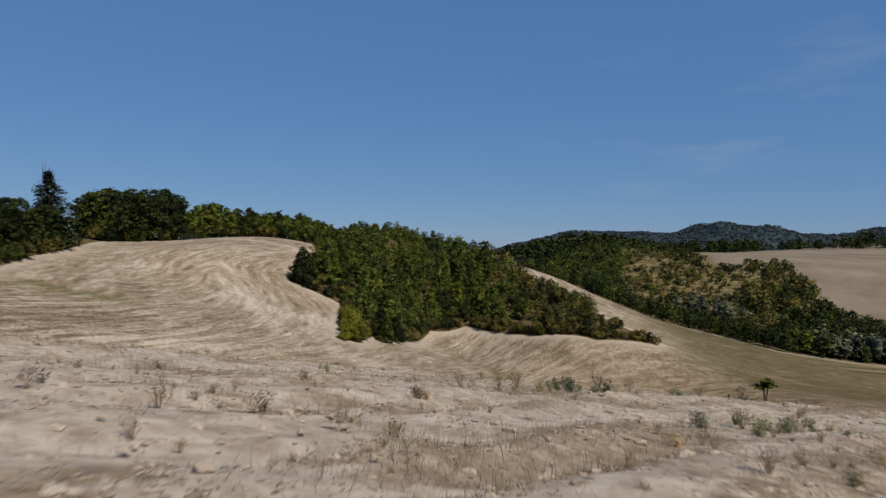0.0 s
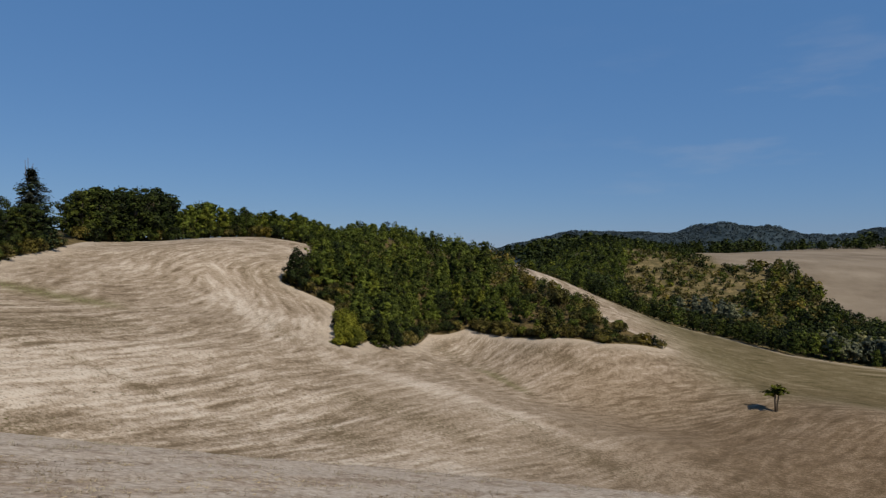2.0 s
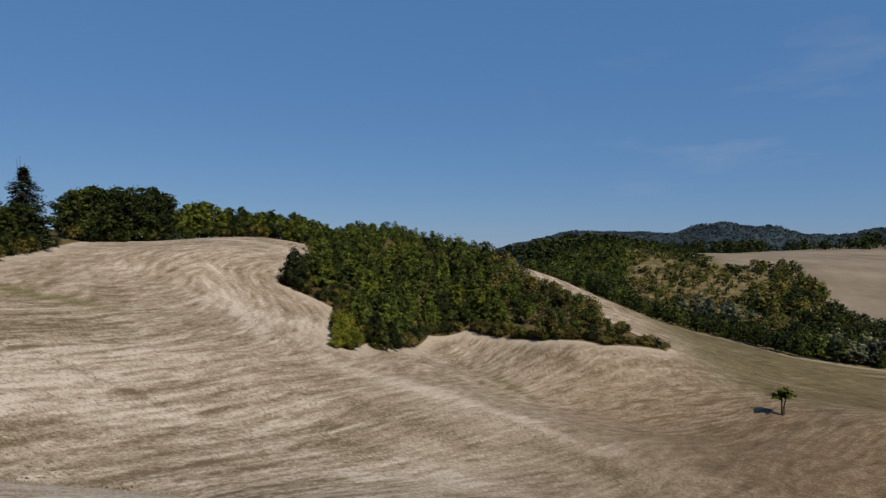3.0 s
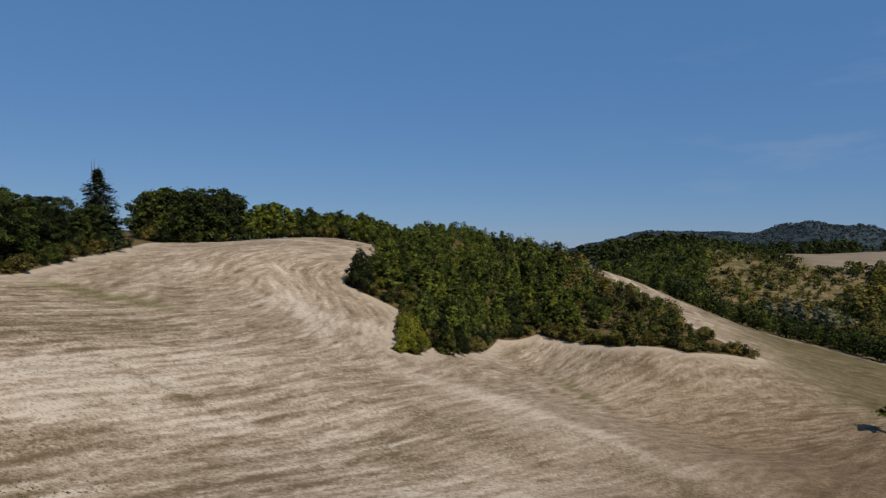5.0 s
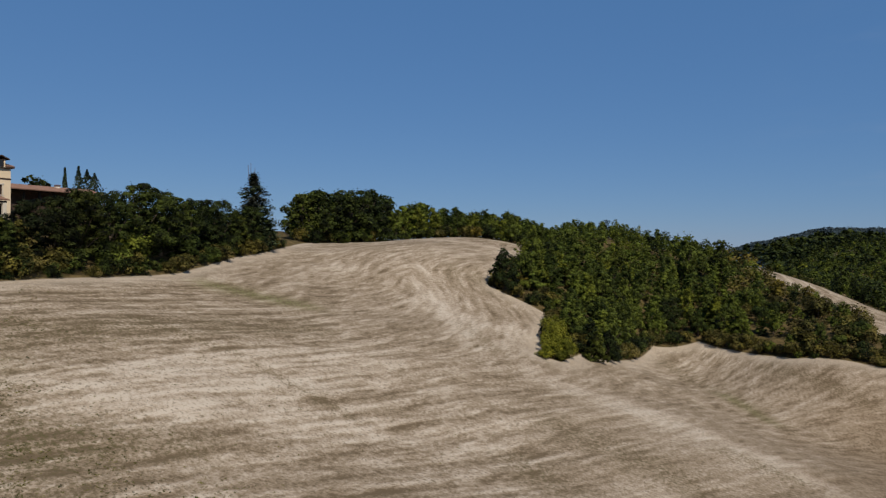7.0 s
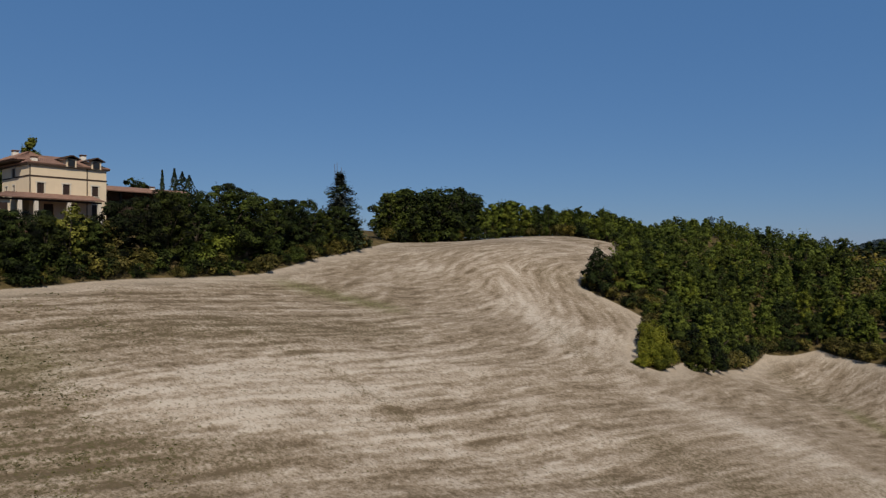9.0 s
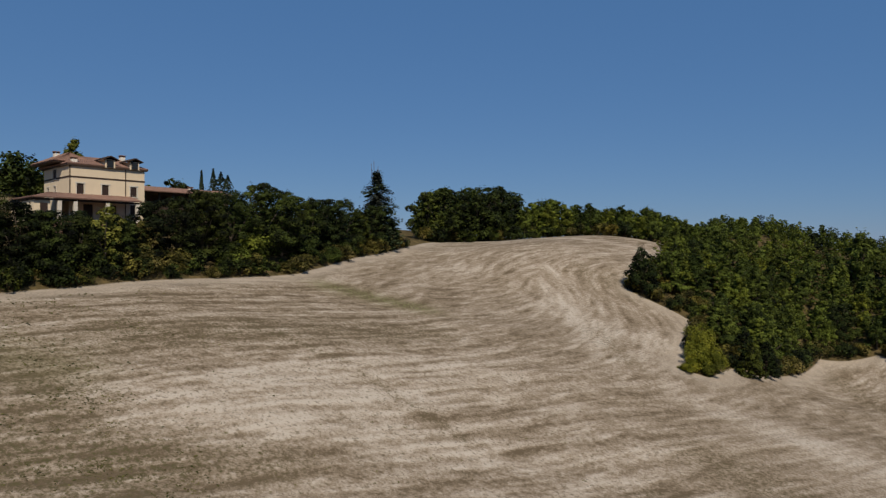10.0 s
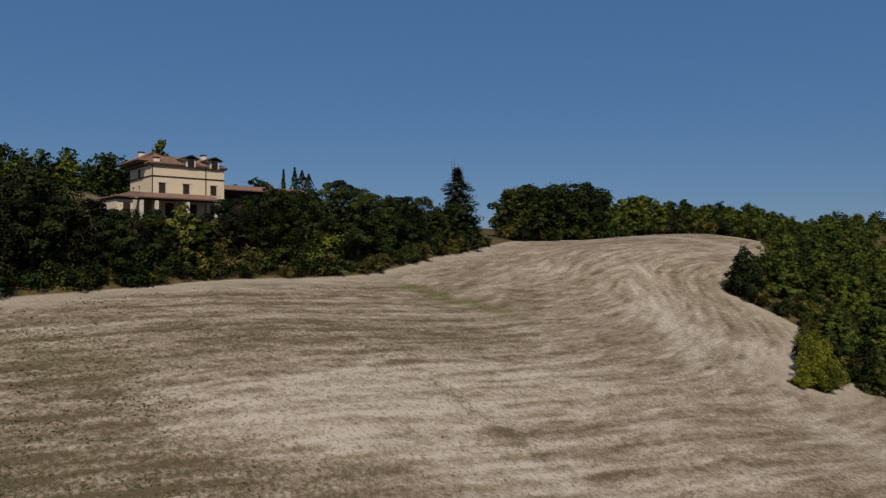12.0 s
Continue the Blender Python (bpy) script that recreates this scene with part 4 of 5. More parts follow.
# ---------------------------------------------------------------- single trees
def fir(name, seed, tall, spread, bare=0.25):
    """A conifer: straight stem, drooping whorls of needled boughs, a thin bare top."""
    rg = np.random.default_rng(seed)
    ob = new(name)
    bm = bmesh.new()
    tube(bm, [(0, 0, -0.4), (0.05, 0, tall * 0.5), (0.02, 0.05, tall)], [tall * 0.022, tall * 0.012, 0.02], 7)
    cen, nor, grey, grey_nor = [], [], [], []
    for k, (x, y) in enumerate(((-0.5, 0.1), (-0.9, -0.2), (0.2, 0.3))):
        tube(bm, [(x * 0.4, y * 0.4, tall * 0.7), (x * 0.9, y, tall * 0.9), (x, y, tall * (1.10 - 0.03 * k))], [0.07, 0.05, 0.03], 5)
    for k in range(74):
        u = (k + 0.5) / 74
        z = tall * (0.06 + 0.90 * u)
        reach = spread * min(1.0, 1.4 * (1 - u) + 0.10) ** 0.7 * rg.uniform(0.6, 1.05) * (1 - 0.5 * (u > 1 - bare))
        a = 2.399 * k + rg.uniform(-0.3, 0.3)
        d = np.array([math.cos(a), math.sin(a), -0.18])
        tube(bm, [(0, 0, z), tuple(d * reach * 0.6 + (0, 0, z + 0.1)), tuple(d * reach + (0, 0, z))], [0.05, 0.03, 0.01], 4)
        n = int(190 * (1 - u * 0.5)) if u < 1 - bare else 110
        s = rg.random((n, 1)) ** 0.6
        thin = u > 0.52 and k % 3 != 0
        (grey if thin else cen).append(np.array([0, 0, z]) + s * d * reach + rg.normal(0, 0.22, (n, 3)) * (0.5 + s))
        (grey_nor if thin else nor).append(np.tile([d[0] * 0.3, d[1] * 0.3, 1.0], (n, 1)))
    part("trunk", bm, M_BARK, ob, smooth_faces=True)
    keep = rg.random(sum(map(len, grey))) < 0.96
    part("dry_top", quad_mesh("dry_top", leaves(rg, np.concatenate(grey)[keep], np.concatenate(grey_nor)[keep], 0.32, 0.2)), M_GREY, ob, "thin greyish dry top")
    part("crown", quad_mesh("crown", leaves(rg, np.concatenate(cen), np.concatenate(nor), 0.36, 0.2)), M_NEEDLE, ob)
    return ob


def cypress(name, seed, tall, spread):
    rg = np.random.default_rng(seed)
    ob = new(name)
    bm = bmesh.new()
    tube(bm, [(0, 0, -0.4), (0, 0, tall * 0.5), (0, 0, tall * 0.96)], [0.14, 0.08, 0.02], 6)
    u = rg.random(900)
    a = rg.uniform(0, 2 * math.pi, 900)
    r = spread * np.sin(np.pi * (0.08 + 0.92 * u) ** 0.7) * rg.uniform(0.55, 1.05, 900)
    c = np.stack([r * np.cos(a), r * np.sin(a), tall * (0.06 + 0.94 * u)], 1)
    q = leaves(rg, c, np.stack([np.cos(a), np.sin(a), 0 * a + 0.6], 1), 0.30)
    part("trunk", bm, M_BARK, ob, smooth_faces=True)
    part("crown", quad_mesh("crown", q), M_NEEDLE, ob)
    return tagged(ob, "narrow dark cypress behind the farmhouse", "cypress")


f = tagged(fir("fir_tree", 3, 13.4, 4.6, 0.16), "tall dark fir with a thin half-bare top", "fir tree")
f.matrix_basis = pose(-67.2, 115.5, height(-67.2, 115.5) - 0.2, 0, 0, 30)
for k, (x, y, t, s) in enumerate([(-93.0, 105.2, 9.4, 2.3), (-94.2, 104.6, 9.9, 1.2), (-92.2, 106.0, 9.0, 2.3), (-97.3, 104.7, 9.3, 0.6)]):
    c = cypress("cypress", 200 + k, t, s)
    c.matrix_basis = pose(x, y, height(x, y) - 0.2)
    c["group"] = "cypresses behind the house"


def sapling():
    """The lone young tree in the field: two stems and a fan of arching, drooping boughs."""
    rg = np.random.default_rng(9)
    ob = new("young_tree")
    bm = bmesh.new()
    cen, nor = [], []
    stems = [((0, 0), (-0.12, 0.04, 2.7), 0.22), ((0.16, 0.10), (0.55, 0.12, 2.7), 0.16)]
    for (bx, by), top, thick in stems:
        tube(bm, [(bx, by, -0.4), ((bx + top[0]) / 2 - 0.04, by, 1.5), top], [thick, thick * 0.8, thick * 0.5], 7)
    for k in range(26):
        a = 2.399 * k + rg.uniform(-0.2, 0.2)
        right = k % 3 == 0
        s = Vector(stems[1][1] if right else stems[0][1])
        long, lift = rg.uniform(1.5, 2.5) * (0.85 if right else 1.0), radians(rg.uniform(8, 82))
        way = Vector((math.cos(a), math.sin(a), 0))
        up = Vector((0, 0, 1))
        mid = s + (way * math.cos(lift) + up * math.sin(lift)) * long * 0.6 + up * 0.15
        tip = s + (way * math.cos(lift) + up * math.sin(lift)) * long + way * 0.25 - up * 0.15 * long
        tube(bm, [s, (s + mid) / 2 + Vector((0, 0, 0.2)), mid, tip], [0.06, 0.045, 0.03, 0.012], 5)
        n = 80 if right else 46
        u = rg.random((n, 1))
        low = np.array(s * 0.7 + mid * 0.3)
        cen.append(low * (1 - u) ** 2 + 2 * u * (1 - u) * np.array(mid + Vector((0, 0, 0.25))) + u**2 * np.array(tip) + rg.normal(0, 0.13, (n, 3)))
        nor.append(np.tile([math.cos(a) * 0.5, math.sin(a) * 0.5, 0.7], (n, 1)))
    part("trunk", bm, M_BARK, ob, smooth_faces=True)
    part("crown", quad_mesh("crown", leaves(rg, np.concatenate(cen), np.concatenate(nor), 0.30, 0.1)), M_MOUND, ob)
    return tagged(ob, "lone young tree with thin drooping crown in the bare field", "tree")


t = sapling()
t.matrix_basis = pose(55.3, 116.8, height(55.3, 116.8), 0, 0, 0)


# ---------------------------------------------------------------- the farmhouse
def box(bm, x0, x1, y0, y1, z0, z1, bevel=0.0):
    m = Matrix.Translation(((x0 + x1) / 2, (y0 + y1) / 2, (z0 + z1) / 2)) @ Matrix.Diagonal((x1 - x0, y1 - y0, z1 - z0, 1))
    r = bmesh.ops.create_cube(bm, size=1, matrix=m)
    if bevel:
        bmesh.ops.bevel(bm, geom=list({e for v in r["verts"] for e in v.link_edges}), offset=bevel, segments=1, affect="EDGES")
    return r


def boxed(*a, bevel=0.0):
    bm = bmesh.new()
    box(bm, *a, bevel=bevel)
    return bm


def wall_with_holes(bm, length, z0, z1, thick, holes):
    """A wall along x from 0 to length, its outer face at y = 0, with openings (x0, x1, z0, z1) that go through it."""
    xs = sorted({0.0, length, *[h[0] for h in holes], *[h[1] for h in holes]})
    zs = sorted({z0, z1, *[h[2] for h in holes], *[h[3] for h in holes]})
    for xa, xb in zip(xs, xs[1:]):
        for za, zb in zip(zs, zs[1:]):
            xm, zm = (xa + xb) / 2, (za + zb) / 2
            if not any(h[0] < xm < h[1] and h[2] < zm < h[3] for h in holes):
                box(bm, xa, xb, 0, thick, za, zb)
    bmesh.ops.remove_doubles(bm, verts=bm.verts, dist=1e-4)


def window(parent, x, z, w, h, face=None, trim=True, name="window"):
    """A shuttered window in an opening: surround, frame, two panes, sill. face: the pose of its wall."""
    m = face or Matrix()
    win = part(name, boxed(x - w / 2, x + w / 2, 0.14, 0.17, z, z + h), M_EAVE, parent, "dark window with a pale surround", m)
    for s in (0, 1):
        xa = x - w / 2 + 0.05 + s * (w / 2 - 0.02)
        part("pane", boxed(xa, xa + w / 2 - 0.08, 0.125, 0.138, z + 0.06, z + h - 0.06), M_GLASS, win)
    for s in (-1, 1):
        part("shutter", boxed(x + s * w / 4 - w / 4 + 0.015, x + s * w / 4 + w / 4 - 0.015, 0.07, 0.11, z + 0.02, z + h - 0.02, bevel=0.008), M_SHUTTER, win, "closed brown shutter")
    if trim:
        bm = bmesh.new()
        box(bm, x - w / 2 - 0.12, x - w / 2, -0.03, 0.05, z, z + h)
        box(bm, x + w / 2, x + w / 2 + 0.12, -0.03, 0.05, z, z + h)
        box(bm, x - w / 2 - 0.20, x + w / 2 + 0.20, -0.06, 0.05, z + h, z + h + 0.16)
        part("surround", bm, M_STONE, win)
        part("sill", boxed(x - w / 2 - 0.14, x + w / 2 + 0.14, -0.08, 0.06, z - 0.09, z, bevel=0.01), M_STONE, win)
    return win


def tiled(bm, a, b, c, d, step=0.28, bulge=0.06, thick=0.10):
    """A roof slope with rows of barrel tiles, from the eave a-b up to the ridge d-c."""
    a, b, c, d = map(Vector, (a, b, c, d))
    n = max(2, int((b - a).length / step)) * 2
    rows = max(2, int((d - a).length / 0.36))
    nor = (b - a).cross(d - a).normalized()
    grid = []
    for j in range(rows + 1):
        v = j / rows
        line = []
        for i in range(n + 1):
            u = i / n
            p = a.lerp(b, u).lerp(d.lerp(c, u), v) + nor * (bulge * (i % 2) + thick + 0.025 * (j % 2))
            line.append(bm.verts.new(p))
        grid.append(line)
    for j in range(rows):
        for i in range(n):
            bm.faces.new((grid[j][i], grid[j][i + 1], grid[j + 1][i + 1], grid[j + 1][i]))
    under = [bm.verts.new(p) for p in (a, b, c, d)]
    bm.faces.new(under[::-1])
    for line, (p, q) in ((grid[0], (under[0], under[1])), (grid[-1][::-1], (under[2], under[3]))):
        bm.faces.new([p, q] + line[::-1])
    for side, (p, q) in (([r[0] for r in grid][::-1], (under[0], under[3])), ([r[-1] for r in grid], (under[2], under[1]))):
        try:
            bm.faces.new([p] + side[::-1] + [q] if False else [*side, *((p, q) if side[0] is grid[-1][0] else (q, p)[::-1])])
        except ValueError:
            pass


def chimney(parent, x, y, z, tall, w=0.62):
    c = part("chimney", boxed(x - w / 2, x + w / 2, y - w / 2, y + w / 2, z, z + tall, bevel=0.02), M_CHIMNEY, parent, "whitewashed chimney with a tiled cap")
    bm = bmesh.new()
    box(bm, x - w * 0.62, x + w * 0.62, y - w * 0.62, y + w * 0.62, z + tall + 0.16, z + tall + 0.26, bevel=0.02)
    for sx in (-1, 1):
        for sy in (-1, 1):
            box(bm, x + sx * w * 0.38 - 0.07, x + sx * w * 0.38 + 0.07, y + sy * w * 0.38 - 0.07, y + sy * w * 0.38 + 0.07, z + tall - 0.01, z + tall + 0.17)
    part("cap", bm, M_TILE, c)


def farmhouse():
    L, D, E, T = 9.0, 8.5, 7.0, 0.35
    house = new("farmhouse")
    front = [(0.85, 1.65, 3.5, 4.78), (3.75, 4.55, 3.5, 4.78), (7.2, 8.0, 3.5, 4.78), (7.2, 8.0, 1.1, 2.45), (1.6, 2.7, 0.1, 2.3), (4.4, 5.5, 0.1, 2.3)]
    side = [(1.2, 1.75, 3.5, 4.6), (3.6, 4.15, 3.5, 4.6), (3.2, 4.3, 5.5, 6.7)]
    bm = bmesh.new()
    wall_with_holes(bm, L, -1.5, E, T, front)
    part("front_wall", bm, M_WALL, house)
    # the side wall faces -x: its own pose turns +x of the wall to -y of the house
    side_pose = Matrix.Translation((0, D, 0)) @ Matrix.Rotation(radians(-90), 4, "Z")
    bm = bmesh.new()
    wall_with_holes(bm, D - T - 0.002, -1.5, E, T, side)
    part("side_wall", bm, M_WALL, house, matrix=side_pose)
    part("back_wall", boxed(T, L, D - T, D, -1.5, E), M_WALL, house)
    part("end_wall", boxed(L - T, L, T, D - T, -1.5, E), M_WALL, house)
    part("floor_slab", boxed(T, L - T, T, D - T, 2.75, 2.95), M_EAVE, house)
    part("attic_floor", boxed(T, L - T, T, D - T, E - 0.3, E - 0.1), M_EAVE, house)
    for x0, x1, z0, z1 in front[:4]:
        window(house, (x0 + x1) / 2, z0, x1 - x0, z1 - z0)
    for x0, x1, z0, z1 in front[4:]:
        window(house, (x0 + x1) / 2, z0, x1 - x0, z1 - z0, trim=False, name="door")
    for x0, x1, z0, z1 in side:
        window(house, (x0 + x1) / 2, z0, x1 - x0, z1 - z0, side_pose)
    part("string_course", boxed(-0.05, L + 0.05, -0.05, 0.0, 5.45, 5.62), M_EAVE, house, "dark moulded band round the wall")
    part("string_course", boxed(-0.05, 0.0, 0.0, D, 5.45, 5.62), M_EAVE, house)
    part("drainpipe", boxed(0.02, 0.10, -0.09, -0.01, 2.9, E), M_EAVE, house)
    part("drainpipe", boxed(6.55, 6.63, -0.09, -0.01, 0.0, E), M_EAVE, house)
    # low hipped roof; it stands further out over the side that faces the drive
    o, R = 0.28, 1.45
    e = E + 0.02
    A, B, C, Dd = (-0.3, -o, e), (L + 0.35, -o, e), (L + 0.35, D + 0.5, e), (-0.3, D + 0.5, e)
    P, Q = (2.2, D / 2, e + R), (L - 1.6, D / 2, e + R)
    bm = bmesh.new()
    tiled(bm, A, B, Q, P)
    tiled(bm, C, Dd, P, Q)
    tiled(bm, Dd, A, P, P)
    tiled(bm, B, C, Q, Q)
    part("roof", bm, M_TILE, house, "weathered red-brown tiled roof")
    part("soffit", boxed(-0.28, L + 0.33, -o + 0.02, D + 0.48, e - 0.16, e - 0.004), M_EAVE, house, "dark timber eaves")
    part("lookout_roof", lookout_roof(-1.25, 3.6, 1.6, D + 0.9, e + 0.42, 1.25), M_TILE, house)
    part("lookout_soffit", boxed(-1.2, 3.0, 1.65, D + 0.85, e + 0.30, e + 0.41), M_EAVE, house, "dark timber eaves")
    part("lookout_wall", boxed(-0.01, 2.2, 2.4, D - 0.2, e - 0.15, e + 0.299), M_WALL, house)
    for x in (4.6, 7.6):
        dormer(house, x, -0.42, e - 0.36)
    chimney(house, 0.7, 0.5, e - 0.1, 0.75)
    chimney(house, 0.6, 6.0, e + 0.9, 0.95)
    chimney(house, 8.0, 4.4, e + 0.7, 1.25)
    porch(house, L)
    house.matrix_basis = pose(-79.5, 70.0, 4.2, 0, 0, 77.9)
    return tagged(house, "cream rendered farmhouse with red tiled roof, dormers and closed brown shutters", "house")


def lookout_roof(x0, x1, y0, y1, z, rise):
    bm = bmesh.new()
    xm, ya, yb = (x0 + x1) / 2, y0 + 1.6, y1 - 1.6
    tiled(bm, (x1, y0, z), (x1, y1, z), (xm, yb, z + rise), (xm, ya, z + rise))
    tiled(bm, (x0, y1, z), (x0, y0, z), (xm, ya, z + rise), (xm, yb, z + rise))
    tiled(bm, (x0, y0, z), (x1, y0, z), (xm, ya, z + rise), (xm, ya, z + rise))
    tiled(bm, (x1, y1, z), (x0, y1, z), (xm, yb, z + rise), (xm, yb, z + rise))
    return bm


def dormer(house, x, y, z):
    d = part("dormer", boxed(x - 0.60, x + 0.60, y + 0.1, y + 2.4, z + 0.24, z + 1.25), M_WALL, house, "small dormer with its own tiled roof")
    part("window_frame", boxed(x - 0.40, x + 0.40, y + 0.05, y + 0.098, z + 0.30, z + 1.2), M_SHUTTER, d)
    part("pane", boxed(x - 0.32, x + 0.32, y + 0.03, y + 0.048, z + 0.38, z + 1.12), M_GLASS, d)
    bm = bmesh.new()
    tiled(bm, (x - 0.95, y - 0.25, z + 1.18), (x, y - 0.25, z + 1.62), (x, y + 2.6, z + 1.62), (x - 0.95, y + 2.6, z + 1.18), 0.3, 0.03)
    tiled(bm, (x, y - 0.25, z + 1.62), (x + 0.95, y - 0.25, z + 1.18), (x + 0.95, y + 2.6, z + 1.18), (x, y + 2.6, z + 1.62), 0.3, 0.03)
    part("roof", bm, M_EAVE, d)


def porch(house, L):
    # floor coloured dark to deepen the shade inside the porch
    p = part("porch", boxed(-4.6, 7.1, -2.9, -0.02, -1.5, 0.06), M_TILE, house, "open tiled porch on square pillars")
    bm = bmesh.new()
    tiled(bm, (-0.2, -3.2, 2.62), (7.3, -3.2, 2.62), (7.3, -0.02, 3.36), (-0.2, -0.02, 3.36))
    tiled(bm, (-4.9, -3.2, 2.62), (-0.2, -3.2, 2.62), (-0.2, -0.02, 3.36), (-2.4, -0.02, 3.36))
    tiled(bm, (-4.9, 5.0, 2.62), (-4.9, -3.2, 2.62), (-0.02, -0.02, 3.36), (-0.02, 5.0, 3.36))
    part("roof", bm, M_TILE, p, "low tiled porch roof")
    part("beam", boxed(-4.7, 7.1, -2.95, -2.7, 2.36, 2.58), M_EAVE, p)
    part("beam", boxed(-4.75, -4.5, -2.68, 4.9, 2.36, 2.58), M_EAVE, p)
    for x in (-2.0, -0.3, 3.3, 6.85):
        part("pillar", boxed(x - 0.21, x + 0.21, -3.0, -2.6, 0.06, 2.36, bevel=0.02), M_STONE, p)
    part("end_wall", boxed(-4.6, -2.9, -2.7, -2.4, 0.06, 2.36), M_WALL, p)
    part("end_wall", boxed(-4.62, -4.32, -2.38, 4.9, 0.06, 2.36), M_WALL, p)
    part("door", boxed(-3.95, -3.2, -2.76, -2.705, 0.06, 2.05), M_SHUTTER, p)


house = farmhouse()


def wing():
    """The long low building beside the house: timber front, tiled roof."""
    w = new("outbuilding")
    x0, x1, y0, y1 = 9.3, 24.4, 6.0, 11.5
    part("wall", boxed(x0, x1, y1 - 0.3, y1, -1, 4.9), M_BRICK, w)
    part("end_wall", boxed(x1 - 0.3, x1, y0, y1 - 0.3, -1, 4.9), M_BRICK, w)
    part("end_wall", boxed(x0, x0 + 0.3, y0, y1 - 0.3, -1, 4.9), M_WALL, w)
    part("parapet", boxed(x0 + 0.3, x1 - 0.3, y0, y0 + 0.3, -1, 2.9), M_EAVE, w)
    for k in range(8):
        x = x0 + 0.5 + k * (x1 - x0 - 1.0) / 7
        part("post", boxed(x - 0.12, x + 0.12, y0 + 0.02, y0 + 0.26, 2.9, 4.75), M_EAVE, w)
    part("beam", boxed(x0 + 0.3, x1 - 0.3, y0 - 0.02, y0 + 0.28, 4.75, 5.0), M_EAVE, w)
    bm = bmesh.new()
    ym = (y0 + y1) / 2
    tiled(bm, (x0 - 0.3, y0 - 0.9, 4.85), (x1 + 0.5, y0 - 0.9, 4.85), (x1 + 0.5, ym, 5.75), (x0 - 0.3, ym, 5.75))
    tiled(bm, (x1 + 0.5, y1 + 0.6, 4.95), (x0 - 0.3, y1 + 0.6, 4.95), (x0 - 0.3, ym, 5.75), (x1 + 0.5, ym, 5.75))
    part("roof", bm, M_TILE, w, "long red-brown tiled roof")
    chimney(w, 19.5, 8.2, 5.2, 0.7, 0.55)
    w.matrix_basis = pose(-79.5, 70.0, 4.2, 0, 0, 77.9)
    return tagged(w, "long low outbuilding with a tiled roof beside the farmhouse", "outbuilding")


wing()


# ---------------------------------------------------------------- the weedy crest
def tufts():
    """Dry grass on the crest: thin bent blades in tufts."""
    rg = np.random.default_rng(21)
    n = 44000
    y = 0.9 + 22 * rg.random(n) ** 1.3
    x = rg.uniform(-1, 1, n) * (1.2 + 0.72 * y)
    ok = shag(x, y) + rg.normal(0, 0.45, n) > 0.40
    x, y = x[ok], y[ok]
    z = terrain(x, y) + crest_relief(x, y)
    quads = []
    for px, py, pz in zip(x, y, z):
        m = int(rg.integers(5, 13))
        a, tall = rg.uniform(0, 2 * math.pi, m), rg.uniform(0.008, 0.030, m) * rg.uniform(0.4, 1.5) * (0.9 if py < 6 else 0.45)
        lean, w = rg.uniform(0.3, 2.6, m) * tall, rg.uniform(0.0005, 0.0012, m) * (0.5 + 0.25 * py)
        bx, by = px + rg.normal(0, 0.04, m), py + rg.normal(0, 0.04, m)
        cs, sn = np.cos(a), np.sin(a)
        low, high = np.full(m, pz - 0.03), pz + tall
        quads.append(np.stack([np.stack([bx - sn * w, by + cs * w, low], 1), np.stack([bx + sn * w, by - cs * w, low], 1),
                               np.stack([bx + cs * lean + sn * w * 0.4, by + sn * lean - cs * w * 0.4, high], 1), np.stack([bx + cs * lean - sn * w * 0.4, by + sn * lean + cs * w * 0.4, high], 1)], 1))
    me = quad_mesh("dry_grass", np.concatenate(quads))
    me.materials.append(M_STRAW)
    return tagged(new("dry_grass", me), "bleached dry grass on the bare clay crest", "grass", kind="stuff")


tufts()


def lump_mesh(seed, flat=0.42):
    rg = np.random.default_rng(seed)
    bm = bmesh.new()
    bmesh.ops.create_icosphere(bm, subdivisions=2, radius=1.0)
    for v in bm.verts:
        v.co *= 1 + 0.45 * noise.noise(v.co * 1.7 + Vector((seed, 0, 0))) + 0.16 * noise.noise(v.co * 3.5 + Vector((0, seed, 0)))
        v.co.z *= flat
        v.co.x *= 1.25
    me = bpy.data.meshes.new("clod")
    bm.to_mesh(me)
    bm.free()
    me.materials.append(M_CLOD)
    return me


def litter():
    """Broken stalks lying on the clay in drifts."""
    rg = np.random.default_rng(22)
    n = 130000
    y = 0.7 + 11 * rg.random(n) ** 1.6
    x = rg.uniform(-1, 1, n) * (0.8 + 0.70 * y)
    ok = shag(x, y) + rg.normal(0, 0.45, n) > 0.22
    x, y = x[ok], y[ok]
    m = len(x)
    z = terrain(x, y) + crest_relief(x, y) + rg.uniform(0.0, 0.004, m)
    a, tip = rg.uniform(0, 2 * math.pi, m), np.abs(rg.normal(0, 0.22, m))
    half = rg.uniform(0.003, 0.012, m) * (0.7 + 0.12 * y)
    w = rg.uniform(0.0004, 0.0010, m) * (0.8 + 0.25 * y)
    d = np.stack([np.cos(a) * np.cos(tip), np.sin(a) * np.cos(tip), np.sin(tip)], 1) * half[:, None]
    side = np.stack([-np.sin(a), np.cos(a), rg.normal(0, 0.8, m)], 1) * w[:, None]
    mid = np.stack([x, y, z], 1) + np.stack([0 * a, 0 * a, d[:, 2]], 1)
    me = quad_mesh("stalk_litter", np.stack([mid - d - side, mid + d - side * 0.6, mid + d + side * 0.6, mid - d + side], 1))
    me.materials.append(M_LITTER)
    return tagged(new("stalk_litter", me), "brown broken stalks strewn over the pale clay", "litter", kind="stuff")


litter()


